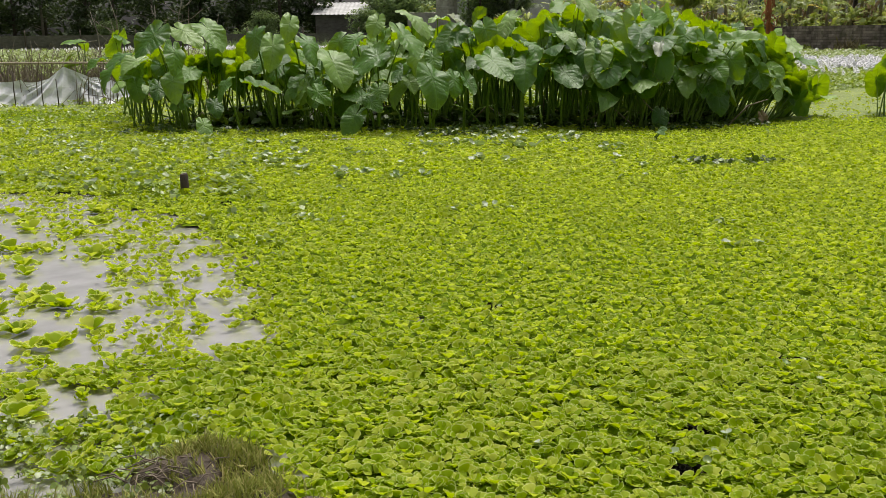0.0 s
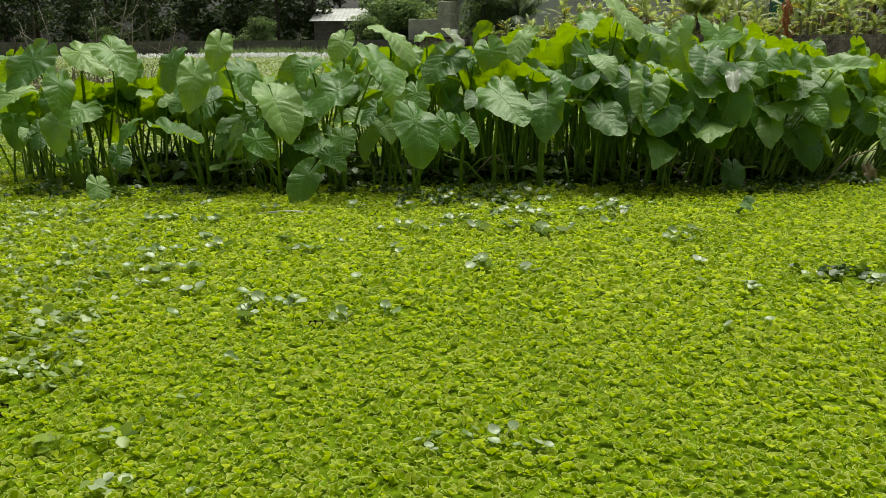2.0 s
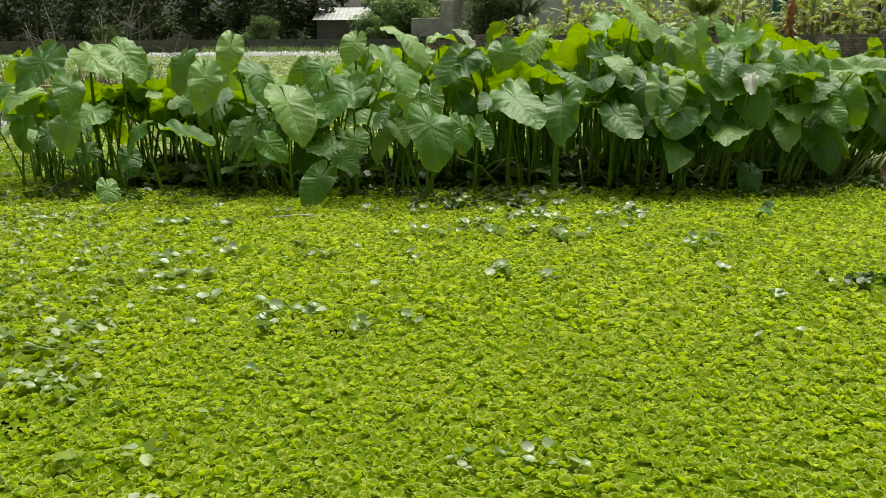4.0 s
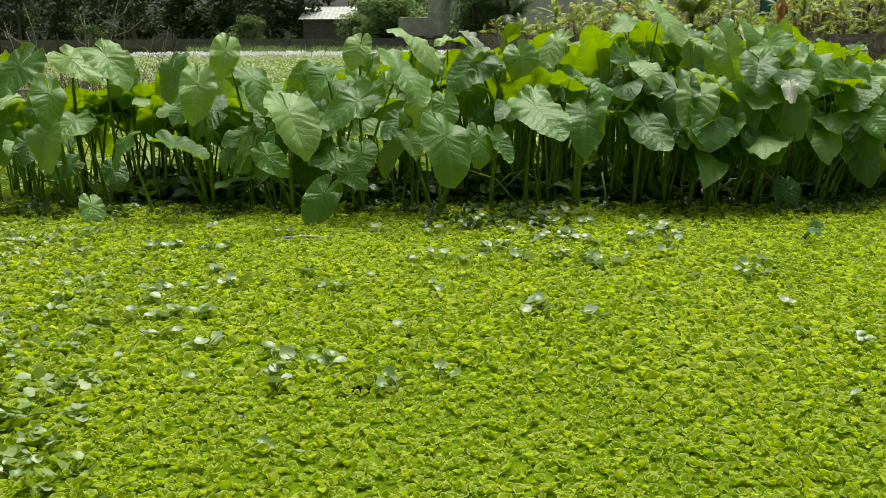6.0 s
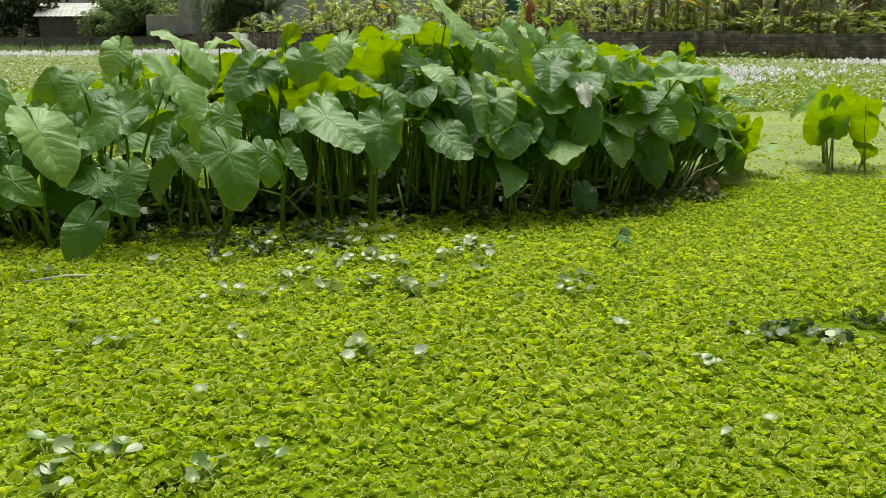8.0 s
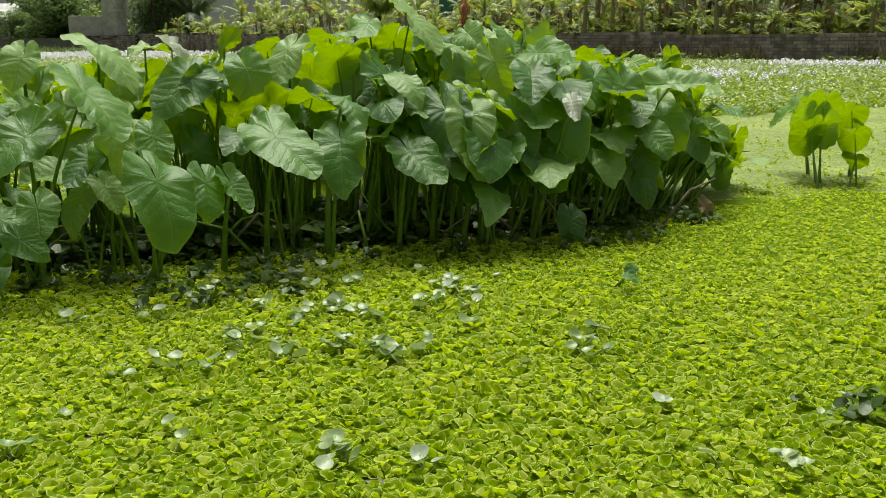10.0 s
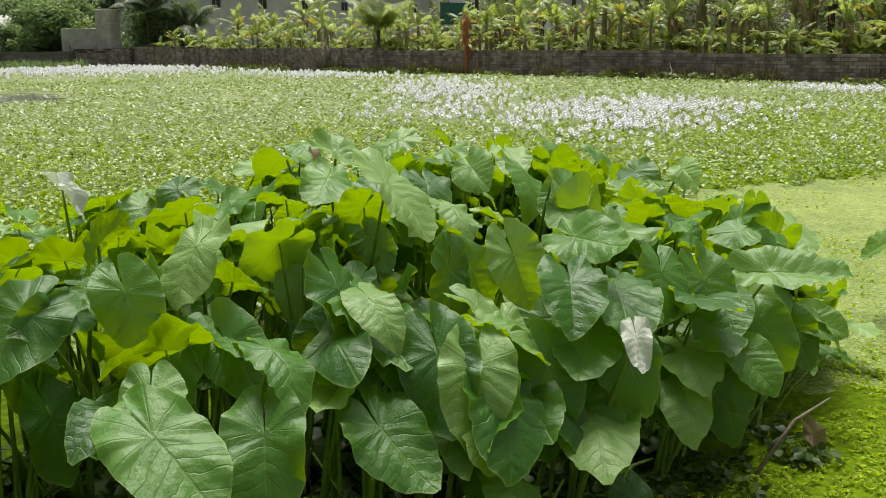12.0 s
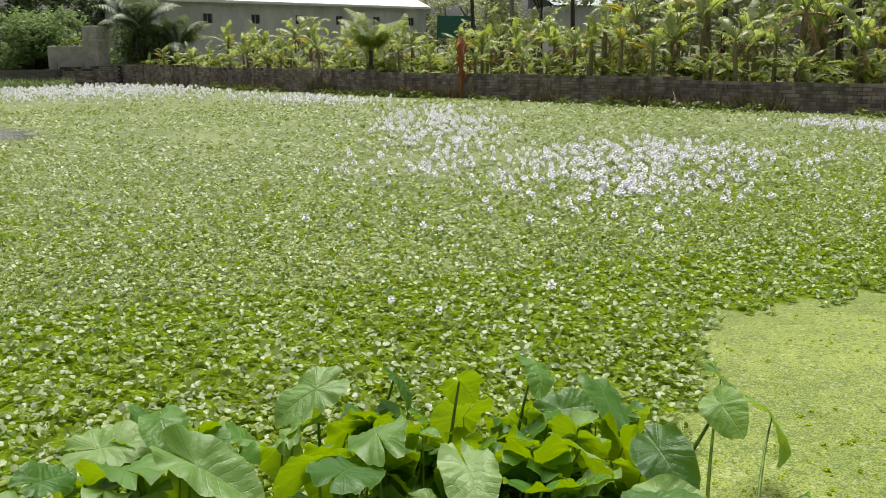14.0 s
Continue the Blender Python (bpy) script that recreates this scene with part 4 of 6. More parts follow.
def blade_pose(attach, tip, face):
    """Lays a blade from its stalk's end to its tip, the upper side towards face."""
    d = Vector(tip) - Vector(attach)
    y = d.normalized()
    z = (Vector(face) - y * y.dot(Vector(face))).normalized()
    x = y.cross(z)
    size = d.length / 0.66
    m = Matrix((x, y, z)).transposed().to_4x4()
    return Matrix.Translation(attach) @ m @ Matrix.Scale(size, 4)


def taro_plant(x, y, leaves, kind="green", label=TARO_LABEL, group="taro plants of the large clump", stout=(0.016, 0.026)):
    """A plant whose stalks rise from (x, y); each leaf is its stalk's end and its tip."""
    plant = thing("taro_plant", label, "taro", (x, y, 0), group=group)
    foot = Vector((x, y, 0))
    pool = {"green": BLADES, "pale": BLADES_PALE, "dry": BLADES_DRY}[kind]
    for ax, ay, az, tx, ty, tz in leaves:
        a, t = Vector((ax, ay, az)) - foot, Vector((tx, ty, tz)) - foot
        if y < 10.6 and az > 0.3:
            t += (t - a) * 0.06
            if x > 0.4:
                t += Vector((0, -0.08, 0.025))
        d = t - a
        lean = -1 if y < 10.9 else 0
        if d.z > 0.02:
            face = Vector((rnd.uniform(-0.3, 0.3), 0.7, 0.55))
        else:
            face = Vector((d.x * 1.5 + rnd.uniform(-0.5, 0.5), d.y * 1.5 + lean * 0.4 + rnd.uniform(-0.3, 0.3), 0.55))
        part("leaf", rnd.choice(pool), plant, blade_pose(a, t, face) @ Matrix.Diagonal(({"green": 1.0, "pale": 0.7, "dry": 0.75}[kind], 1, 1, 1)))
        start = Vector((rnd.uniform(-0.05, 0.05) - (0.13 * (x - 1.6) if 1.6 < x < 4.6 else 0.0), rnd.uniform(-0.05, 0.05), -0.05))
        bow = start.lerp(a, 0.55) + Vector((rnd.uniform(-0.03, 0.03), 0.02, 0.1 * a.z)) - Vector((d.x, d.y, 0)) * 0.25
        pts = []
        for i in range(8):
            s = i / 7
            pts.append(start * (1 - s) ** 2 + bow * 2 * s * (1 - s) + a * s * s)
        thick = rnd.uniform(*stout) * (0.55 + 0.45 * min(1, az))
        v, f = tube(pts, [thick * (1 - 0.72 * (i / 7)) for i in range(8)], 7)
        part("stalk", mesh("stalk", v, f, M_PETIOLE), plant)
    return plant


taro_plant(-1.18, 10.00, [(-1.09, 9.45, 0.76, -0.98, 9.31, 0.54), (-1.30, 9.75, 0.46, -1.18, 9.67, 0.36)])
taro_plant(-0.17, 10.00, [(-0.11, 9.45, 0.61, -0.02, 9.30, 0.38), (-0.11, 9.75, 0.79, -0.08, 9.67, 0.65), (0.11, 9.55, 0.58, 0.12, 9.46, 0.43), (-0.35, 9.80, 0.55, -0.29, 9.73, 0.45)])
taro_plant(0.49, 10.21, [(0.51, 9.90, 0.75, 0.67, 9.76, 0.57)])
taro_plant(0.79, 10.20, [(0.85, 9.90, 0.71, 0.82, 9.78, 0.49), (0.92, 10.10, 0.93, 1.01, 10.01, 0.81)])
taro_plant(1.24, 10.28, [(1.27, 10.00, 0.63, 1.37, 9.88, 0.46)])
taro_plant(1.70, 10.25, [(1.70, 9.95, 0.71, 1.69, 9.82, 0.49)])
taro_plant(1.14, 10.78, [(1.22, 10.40, 1.04, 1.30, 10.26, 0.81)])
taro_plant(0.47, 10.89, [(0.45, 10.50, 1.08, 0.51, 10.39, 0.89), (0.12, 10.40, 1.05, -0.07, 10.26, 0.89)])
taro_plant(1.49, 10.43, [(1.51, 10.10, 0.85, 1.51, 9.97, 0.62)])
taro_plant(1.74, 10.54, [(1.77, 10.20, 0.89, 1.91, 10.10, 0.80), (1.86, 10.30, 0.62, 1.87, 10.15, 0.37)])
taro_plant(2.22, 10.53, [(2.25, 10.20, 0.84, 2.34, 10.05, 0.61), (2.30, 10.05, 0.17, 2.29, 9.96, 0.03)])
taro_plant(2.84, 10.75, [(2.83, 10.40, 0.93, 2.85, 10.27, 0.71), (2.99, 10.50, 0.43, 3.05, 10.34, 0.19)])
taro_plant(2.50, 11.64, [(2.47, 11.20, 1.29, 2.51, 11.11, 1.15), (2.46, 11.54, 1.30, 2.44, 11.29, 1.15)])
taro_plant(-1.81, 10.25, [(-1.77, 9.90, 0.92, -1.77, 9.78, 0.71), (-1.99, 10.10, 1.02, -2.02, 9.99, 0.83), (-1.93, 9.80, 0.52, -1.69, 9.68, 0.46)])
taro_plant(-2.22, 10.05, [(-2.27, 9.80, 0.54, -2.33, 9.70, 0.40), (-2.48, 9.70, 0.13, -2.43, 9.62, 0.00)])
taro_plant(-2.86, 10.34, [(-2.82, 10.00, 0.86, -2.79, 9.88, 0.66), (-2.83, 9.90, 0.57, -2.79, 9.79, 0.38)])
taro_plant(-2.98, 10.58, [(-3.09, 10.20, 1.04, -3.22, 10.04, 0.84)])
taro_plant(-2.66, 10.89, [(-2.58, 10.50, 1.10, -2.39, 10.37, 0.92)])
taro_plant(-2.99, 11.09, [(-2.91, 10.70, 1.09, -2.69, 10.58, 0.95)])
taro_plant(-1.55, 10.51, [(-1.62, 10.10, 1.14, -1.65, 10.00, 0.97), (-1.44, 10.10, 0.95, -1.31, 9.98, 0.77)])
taro_plant(-0.71, 10.12, [(-0.69, 9.80, 0.81, -0.89, 9.65, 0.67), (-0.41, 9.90, 1.01, -0.26, 9.76, 0.81), (-0.74, 9.60, 0.36, -0.64, 9.53, 0.29)])
taro_plant(-0.87, 10.47, [(-0.93, 10.10, 0.98, -1.04, 10.01, 0.87)])
taro_plant(-0.75, 11.01, [(-0.74, 10.60, 1.16, -0.79, 10.51, 1.01)])
taro_plant(-0.36, 10.93, [(-0.34, 10.50, 1.23, -0.14, 10.36, 1.07)])
taro_plant(0.25, 10.00, [(0.24, 9.60, 0.56, 0.31, 9.52, 0.44)])
taro_plant(0.35, 11.23, [(0.36, 10.80, 1.2, 0.46, 10.93, 1.3)])
taro_plant(1.44, 11.27, [(1.52, 10.80, 1.38, 1.66, 10.65, 1.17), (1.61, 11.27, 1.25, 1.72, 11.06, 1.09), (1.37, 11.29, 1.35, 1.28, 11.10, 1.27), (1.26, 11.26, 1.10, 1.16, 11.51, 0.98)])
taro_plant(2.64, 11.29, [(2.69, 10.90, 1.07, 2.95, 11.01, 1.09), (2.51, 11.08, 1.17, 2.37, 10.93, 1.10), (2.90, 11.12, 0.95, 3.02, 10.97, 0.84)])
taro_plant(3.21, 11.11, [(3.22, 10.80, 0.74, 3.36, 10.86, 0.77), (3.34, 10.90, 0.62, 3.42, 10.78, 0.46)])
taro_plant(3.77, 11.12, [(3.79, 10.90, 0.40, 3.79, 10.80, 0.25)])
taro_plant(0.79, 11.12, [(0.72, 10.70, 1.19, 0.60, 10.58, 1.01), (0.90, 11.28, 1.15, 0.96, 11.55, 1.07)])
taro_plant(-0.05, 11.72, [(-0.08, 11.30, 1.20, 0.07, 11.38, 1.22)])
taro_plant(-0.86, 9.85, [(-0.91, 9.60, 0.22, -1.01, 9.48, 0.05)])
taro_plant(1.90, 11.76, [(1.93, 11.55, 1.25, 1.89, 11.32, 1.12)])
taro_plant(1.13, 12.23, [(1.15, 12.11, 1.15, 1.07, 11.90, 1.06), (1.00, 12.18, 1.12, 0.81, 12.38, 1.03)])
taro_plant(0.77, 12.63, [(0.75, 12.52, 1.15, 0.66, 12.38, 1.01), (0.56, 12.60, 1.05, 0.43, 12.40, 0.89)])
taro_plant(1.68, 12.83, [(1.71, 12.69, 1.30, 1.94, 12.57, 1.17), (1.43, 12.87, 1.25, 1.31, 13.12, 1.17)])
taro_plant(1.51, 13.46, [(1.59, 13.26, 1.30, 1.61, 13.04, 1.24)])
taro_plant(2.33, 13.59, [(2.32, 13.44, 1.28, 2.10, 13.41, 1.17)])
taro_plant(2.76, 13.72, [(2.77, 13.60, 1.25, 2.85, 13.43, 1.13)])
taro_plant(3.70, 13.82, [(3.58, 13.64, 1.20, 3.56, 13.43, 1.14)])
taro_plant(3.11, 13.38, [(3.09, 13.51, 1.20, 3.20, 13.64, 1.06)])
taro_plant(2.70, 12.37, [(2.72, 12.36, 1.28, 2.70, 12.13, 1.21)])
taro_plant(3.76, 13.34, [(3.81, 13.28, 1.12, 3.75, 13.02, 1.04)])
taro_plant(3.85, 12.65, [(3.76, 12.63, 1.08, 3.77, 12.39, 0.98)])
taro_plant(4.43, 13.30, [(4.48, 13.19, 1.00, 4.47, 12.99, 0.93)])
taro_plant(3.02, 12.38, [(3.02, 12.31, 1.15, 3.24, 12.47, 1.05)])
taro_plant(3.35, 11.98, [(3.36, 11.98, 1.05, 3.52, 11.88, 0.93)])
taro_plant(3.25, 11.58, [(3.29, 11.44, 1.00, 3.43, 11.29, 0.90)])
taro_plant(3.70, 11.84, [(3.86, 11.72, 0.95, 4.00, 11.59, 0.85)])
taro_plant(3.26, 12.72, [(3.36, 12.64, 1.15, 3.51, 12.54, 1.02)])
taro_plant(1.73, 11.99, [(1.76, 11.88, 1.28, 1.86, 11.72, 1.18)])
taro_plant(2.12, 12.48, [(2.26, 12.55, 1.25, 2.41, 12.78, 1.18)])
taro_plant(2.19, 11.96, [(2.29, 11.86, 1.28, 2.30, 11.66, 1.19)])
taro_plant(1.93, 11.19, [(1.93, 11.15, 1.20, 1.94, 10.93, 1.10), (2.19, 11.19, 1.10, 2.32, 11.03, 0.99), (1.75, 11.26, 1.20, 1.77, 11.55, 1.14)])
taro_plant(0.72, 11.61, [(0.68, 11.62, 1.05, 0.52, 11.64, 0.90)])
taro_plant(4.05, 11.57, [(4.13, 11.45, 0.90, 4.09, 11.23, 0.80)])
taro_plant(2.55, 12.76, [(2.47, 12.83, 1.28, 2.51, 13.11, 1.22)])

taro_plant(1.95, 10.55, [(1.94, 10.30, 0.73, 2.03, 10.19, 0.62), (1.92, 10.20, 0.56, 1.92, 10.08, 0.41)])
taro_plant(3.0, 11.0, [(3.13, 10.70, 0.54, 3.33, 10.60, 0.28)])
taro_plant(2.68, 10.7, [(2.76, 10.40, 0.47, 2.83, 10.29, 0.34), (2.55, 10.30, 0.6, 2.6, 10.17, 0.42)])
taro_plant(1.6, 10.4, [(1.6, 10.12, 0.5, 1.62, 10.0, 0.34)])
taro_plant(2.12, 10.45, [(2.1, 10.14, 0.55, 2.18, 10.02, 0.37)])

taro_plant(4.75, 13.6, [(5.08, 14.05, 0.8, 5.2, 13.98, 0.62)])
taro_plant(4.9, 13.4, [(5.46, 14.0, 0.5, 5.62, 13.9, 0.24)])

taro_plant(0.2, 12.55, [(0.14, 12.5, 1.19, 0.25, 12.42, 1.03)], "pale", "taro stalk with one bleached white folded leaf")
taro_plant(2.2, 10.2, [(2.24, 9.95, 0.88, 2.21, 9.92, 0.77)], "pale", "taro stalk with one bleached white leaf")
taro_plant(1.35, 11.6, [(1.34, 11.5, 1.4, 1.33, 11.46, 1.3)], "dry", "taro stalk with one brown withered leaf")
taro_plant(3.5, 10.6, [(3.52, 10.46, 0.1, 3.55, 10.4, -0.01)], "dry", "taro stalk with a curled dry leaf on the water")


def canopy(x, y):
    top = float(np.interp(x, [-4, -3, -1.5, 0, 1.5, 2.5, 3.2, 4.0, 5.0], [0.74, 0.82, 0.92, 1.05, 1.21, 1.19, 1.08, 0.86, 0.66]))
    return top * (0.62 + 0.38 * float(smooth_step(0.0, 1.2, y - 9.9))) * (1 - 0.12 * float(smooth_step(12.6, 14.0, y)))


def random_taro(x, y, count, high, label=TARO_LABEL, group="taro plants of the large clump"):
    leaves = []
    for i in range(count):
        out = math.atan2(y - 11.9, (x - 0.8) * 0.8) + rnd.uniform(-1.3, 1.3)
        if y < 11.0 and i % 3:
            out = math.radians(-90) + rnd.uniform(-1.4, 1.4)
        elif i % 2:
            out = rnd.uniform(0, 6.28)
        az = high * (rnd.uniform(0.75, 1.05) if i < 2 else (rnd.uniform(0.5, 0.9) if y > 10.9 else rnd.uniform(0.35, 0.75) if y < 10.5 else rnd.uniform(0.6, 1.0)))
        if x > 2:
            az = high * rnd.uniform(0.5, 1.08)
        away = (i < 2 or x > 2) and y > 10.6 and rnd.random() < (0.62 if x < 2.2 else 0.75)
        if away:
            out, az = radians(rnd.uniform(35, 135)), az * 0.95
        reach = rnd.uniform(0.08, 0.3)
        ax, ay = x + reach * math.cos(out), y + reach * math.sin(out)
        size = rnd.uniform(0.2, 0.31) if away else rnd.uniform(0.15, 0.26) if x < 2 else rnd.uniform(0.14, 0.24)
        drop = rnd.uniform(0.45, 1.0) if away else (rnd.uniform(-0.15, 1.25) if y < 11.3 else rnd.uniform(-0.25, 0.85))
        leaves.append((ax, ay, az, ax + size * math.cos(drop) * math.cos(out), ay + size * math.cos(drop) * math.sin(out), az - size * math.sin(drop)))
    return taro_plant(x, y, leaves, "green", label, group, (0.01, 0.019))


made = 0
for i in range(900):
    x, y = rnd.uniform(-3.5, 4.7), rnd.uniform(10.15, 13.85)
    if i % 4 == 0:
        y = rnd.uniform(10.15, 11.2)
    elif i % 4 == 1:
        x, y = rnd.uniform(0.5, 4.4), rnd.uniform(12.2, 13.85)
    elif i % 4 == 2:
        y = rnd.uniform(10.4, 11.7)
    front = 10.22 + 0.12 * math.sin(2.1 * x) + (0.5 * max(0, x - 2.8)) + (0.4 * max(0, -2.6 - x))
    back = min(13.5, 12.9 + 0.6 * (x + 0.3)) if x < 1 else 13.85 - 0.7 * max(0, x - 3.9)
    if y < front or y > back or x > 4.2 or (x < -0.5 and y > 11.6 and i % 3):
        continue
    random_taro(x, y, rnd.choice((2, 3, 4)) if y < 10.6 else rnd.choice((2, 2, 3)) if y < 11.0 else rnd.choice((3, 3, 4)), canopy(x, y) * rnd.uniform(0.92, 1.08))
    made += 1
    if made > 262:
        break

# the small clump off to the right, a few plants at the left, one behind the plastic sheet
for x, y, n, h in ((5.15, 11.3, 2, 0.55), (5.35, 11.5, 2, 0.72), (5.45, 11.2, 2, 0.48), (5.6, 11.9, 2, 0.68), (5.85, 11.7, 2, 0.7)):
    random_taro(x, y, n, h, "small taro plant standing apart in duckweed", "taro plants of the small clump")
for x, y, n, h in ((-0.7, 10.0, 2, 0.5), (-1.3, 10.1, 2, 0.55), (3.55, 11.0, 4, 0.8), (3.8, 11.15, 4, 0.75), (4.1, 11.1, 4, 0.5), (4.3, 11.4, 4, 0.52), (3.9, 11.8, 4, 0.8), (2.9, 10.6, 2, 0.6), (3.7, 10.75, 2, 0.78), (4.15, 11.3, 3, 0.62), (3.9, 11.5, 3, 0.85), (4.5, 11.5, 3, 0.5), (3.6, 11.2, 3, 0.9), (-4.05, 12.1, 3, 1.05), (-3.75, 11.6, 3, 0.85), (-3.6, 11.0, 2, 0.75), (-4.3, 12.6, 2, 0.8), (-3.3, 10.8, 3, 0.8)):
    random_taro(x, y, n, h)
random_taro(-6.3, 16.6, 4, 0.95, "taro plant behind the white plastic sheet", "taro plants by the plastic sheet")
random_taro(-5.2, 17.0, 2, 1.15, "tall taro plant among dry sticks", "taro plants by the plastic sheet")
taro_plant(2.05, 8.95, [(2.05, 8.9, 0.1, 2.1, 8.87, 0.09), (2.1, 8.95, 0.13, 2.05, 8.92, 0.115)], "green", "young taro seedling among water lettuce", "taro seedlings")

# dead stems lying and leaning among the taro's feet
for i in range(36):
    x, y = rnd.uniform(-3.2, 3.1), rnd.uniform(10.15, 11.0)
    a, ln = rnd.uniform(0, 6.28), rnd.uniform(0.25, 0.6)
    v, f = tube([(0, 0, 0.02), (ln * 0.5 * math.cos(a), ln * 0.2 * math.sin(a), 0.12 + rnd.uniform(0, 0.15)), (ln * math.cos(a), ln * 0.4 * math.sin(a), rnd.uniform(0.02, 0.4))], [0.011, 0.009, 0.005], 5)
    thing("dead_stalk", "fallen withered taro stalk at the clump's foot", "stalk", (x, y, 0), group="withered taro stalks", data=mesh("dead_stalk", v, f, M_TWIG if i % 2 else M_PETIOLE))


# ---- near bank ----
def bank_height(x, y):
    hump = 0.105 * math.exp(-(((x + 0.5) / 0.17) ** 2 + ((y - 1.93) / 0.16) ** 2))
    shore = 0.07 * float(smooth_step(1.95, 1.72, y + 0.08 * math.sin(4 * x) + 0.6 * max(0, x + 0.32)))
    return -0.045 + max(hump, shore) + 0.016 * float(wob(x, y, 11)) + 0.008 * float(wob(y, x, 31))


def bank():
    n = 150
    xs, ys = np.linspace(-1.6, 0.0, n), np.linspace(0.9, 2.3, n)
    v = []
    for y in ys:
        for x in xs:
            v.append((x, y, bank_height(x, y)))
    q = [(j * n + i, j * n + i + 1, (j + 1) * n + i + 1, (j + 1) * n + i) for j in range(n - 1) for i in range(n - 1)]
    # the plain shore beyond it, to the sides and behind
    for x0, x1, y0, y1, nx, ny in ((-14.0, -1.6, -2.6, 2.3, 60, 40), (-1.6, 8.0, -2.6, 0.9, 60, 30), (0.0, 8.0, 0.9, 1.9, 50, 8)):
        k = len(v)
        for j in range(ny + 1):
            for i in range(nx + 1):
                x, y = x0 + (x1 - x0) * i / nx, y0 + (y1 - y0) * j / ny
                v.append((x, y, bank_height(x, y)))
        q += [(k + j * (nx + 1) + i, k + j * (nx + 1) + i + 1, k + (j + 1) * (nx + 1) + i + 1, k + (j + 1) * (nx + 1) + i) for j in range(ny) for i in range(nx)]
    return mesh("near_bank", v, q, M_MUD)


thing("near_bank", "low muddy bank with a grassy hummock at the water", "ground", kind="structure", data=bank())


def grass_tuft(seed):
    r = random.Random(seed)
    vs, qs, n = [], [], 0
    for i in range(9):
        a, ln, lean = r.uniform(0, 6.28), r.uniform(0.5, 1.1), r.uniform(0.15, 0.8)
        c, s = math.cos(a), math.sin(a)
        bx, by = r.uniform(-0.3, 0.3), r.uniform(-0.3, 0.3)
        pts = []
        for t, w in ((0, 0.035), (0.5, 0.03), (1.0, 0.006)):
            h, o = ln * (t - 0.25 * lean * t * t), ln * lean * t * t
            pts += [(bx + c * o - s * w, by + s * o + c * w, h), (bx + c * o + s * w, by + s * o - c * w, h)]
        vs.append(np.array(pts))
        qs.append(np.array([(0, 1, 3, 2), (2, 3, 5, 4)]) + n)
        n += 6
    return np.concatenate(vs), np.concatenate(qs)


TUFTS = [grass_tuft(i) for i in range(6)]
gx, gy, gz, gs = [], [], [], []
for i in range(900):
    x, y = rnd.gauss(-0.49, 0.12), rnd.gauss(1.94, 0.12)
    bare = math.hypot((x + 0.57) / 0.12, (y - 1.86) / 0.1)
    if bare < 1 and rnd.random() < 0.93:
        continue
    if bank_height(x, y) > 0.003:
        gx.append(x), gy.append(y), gz.append(bank_height(x, y) - 0.004), gs.append(rnd.uniform(0.02, 0.048))
for i in range(850):
    x, y = rnd.uniform(-1.3, -0.3), rnd.uniform(1.55, 1.99)
    if math.hypot((x + 0.57) / 0.13, (y - 1.84) / 0.12) < 1 and rnd.random() < 0.92:
        continue
    if bank_height(x, y) > 0.0:
        gx.append(x), gy.append(y), gz.append(bank_height(x, y) - 0.004), gs.append(rnd.uniform(0.03, 0.06))
for i in range(1700):
    x, y = rnd.uniform(-8, 3), rnd.uniform(-2.5, 1.5)
    if bank_height(x, y) > 0.01 and wob(x, y, 1.4) > -0.3:
        gx.append(x), gy.append(y), gz.append(bank_height(x, y) - 0.004), gs.append(rnd.uniform(0.05, 0.1))
thing("bank_grass", "short green and straw-coloured grass on the bank", "grass", kind="stuff",
      data=scatter("bank_grass", TUFTS, np.stack([gx, gy, gz], -1), np.array(gs), M_GRASS, 0.55))
for i in range(26):
    a = rnd.uniform(0, 6.28)
    v, f = tube([(0, 0, 0), (0.03 * math.cos(a), 0.03 * math.sin(a), 0.015), (0.08 * math.cos(a), 0.08 * math.sin(a), 0.0)], [0.0018, 0.0018, 0.001], 4)
    thing("dry_root", "thin dry root on the muddy hummock", "root", (rnd.uniform(-0.66, -0.48), rnd.uniform(1.78, 1.93), 0.05), group="dry roots on the hummock", data=mesh("dry_root", v, f, M_TWIG))

v, f = tube([(0, 0, -0.2), (0.004, 0, 0.05), (0.002, 0.003, 0.135), (0.0, 0.003, 0.143)], [0.03, 0.028, 0.027, 0.02], 10)
thing("wooden_stake", "short dark wet wooden stake standing in the pond", "stake", (-1.68, 6.03, 0), data=mesh("wooden_stake", v, f, M_STAKE))
v, f = tube([(-0.2, 0, 0), (0, 0.02, 0.012), (0.2, 0.03, 0)], [0.006, 0.009, 0.005], 6)
thing("floating_stick", "pale grey stick floating among water lettuce", "stick", (-0.98, 9.1, 0.026), data=mesh("floating_stick", v, f, M_PALE_STICK))


# ---- plastic sheet on stakes, and dry sticks ----
def crease(t):
    """Sharp folds: a zigzag between -1 and 1."""
    return 4 * abs(t - math.floor(t + 0.5)) - 1


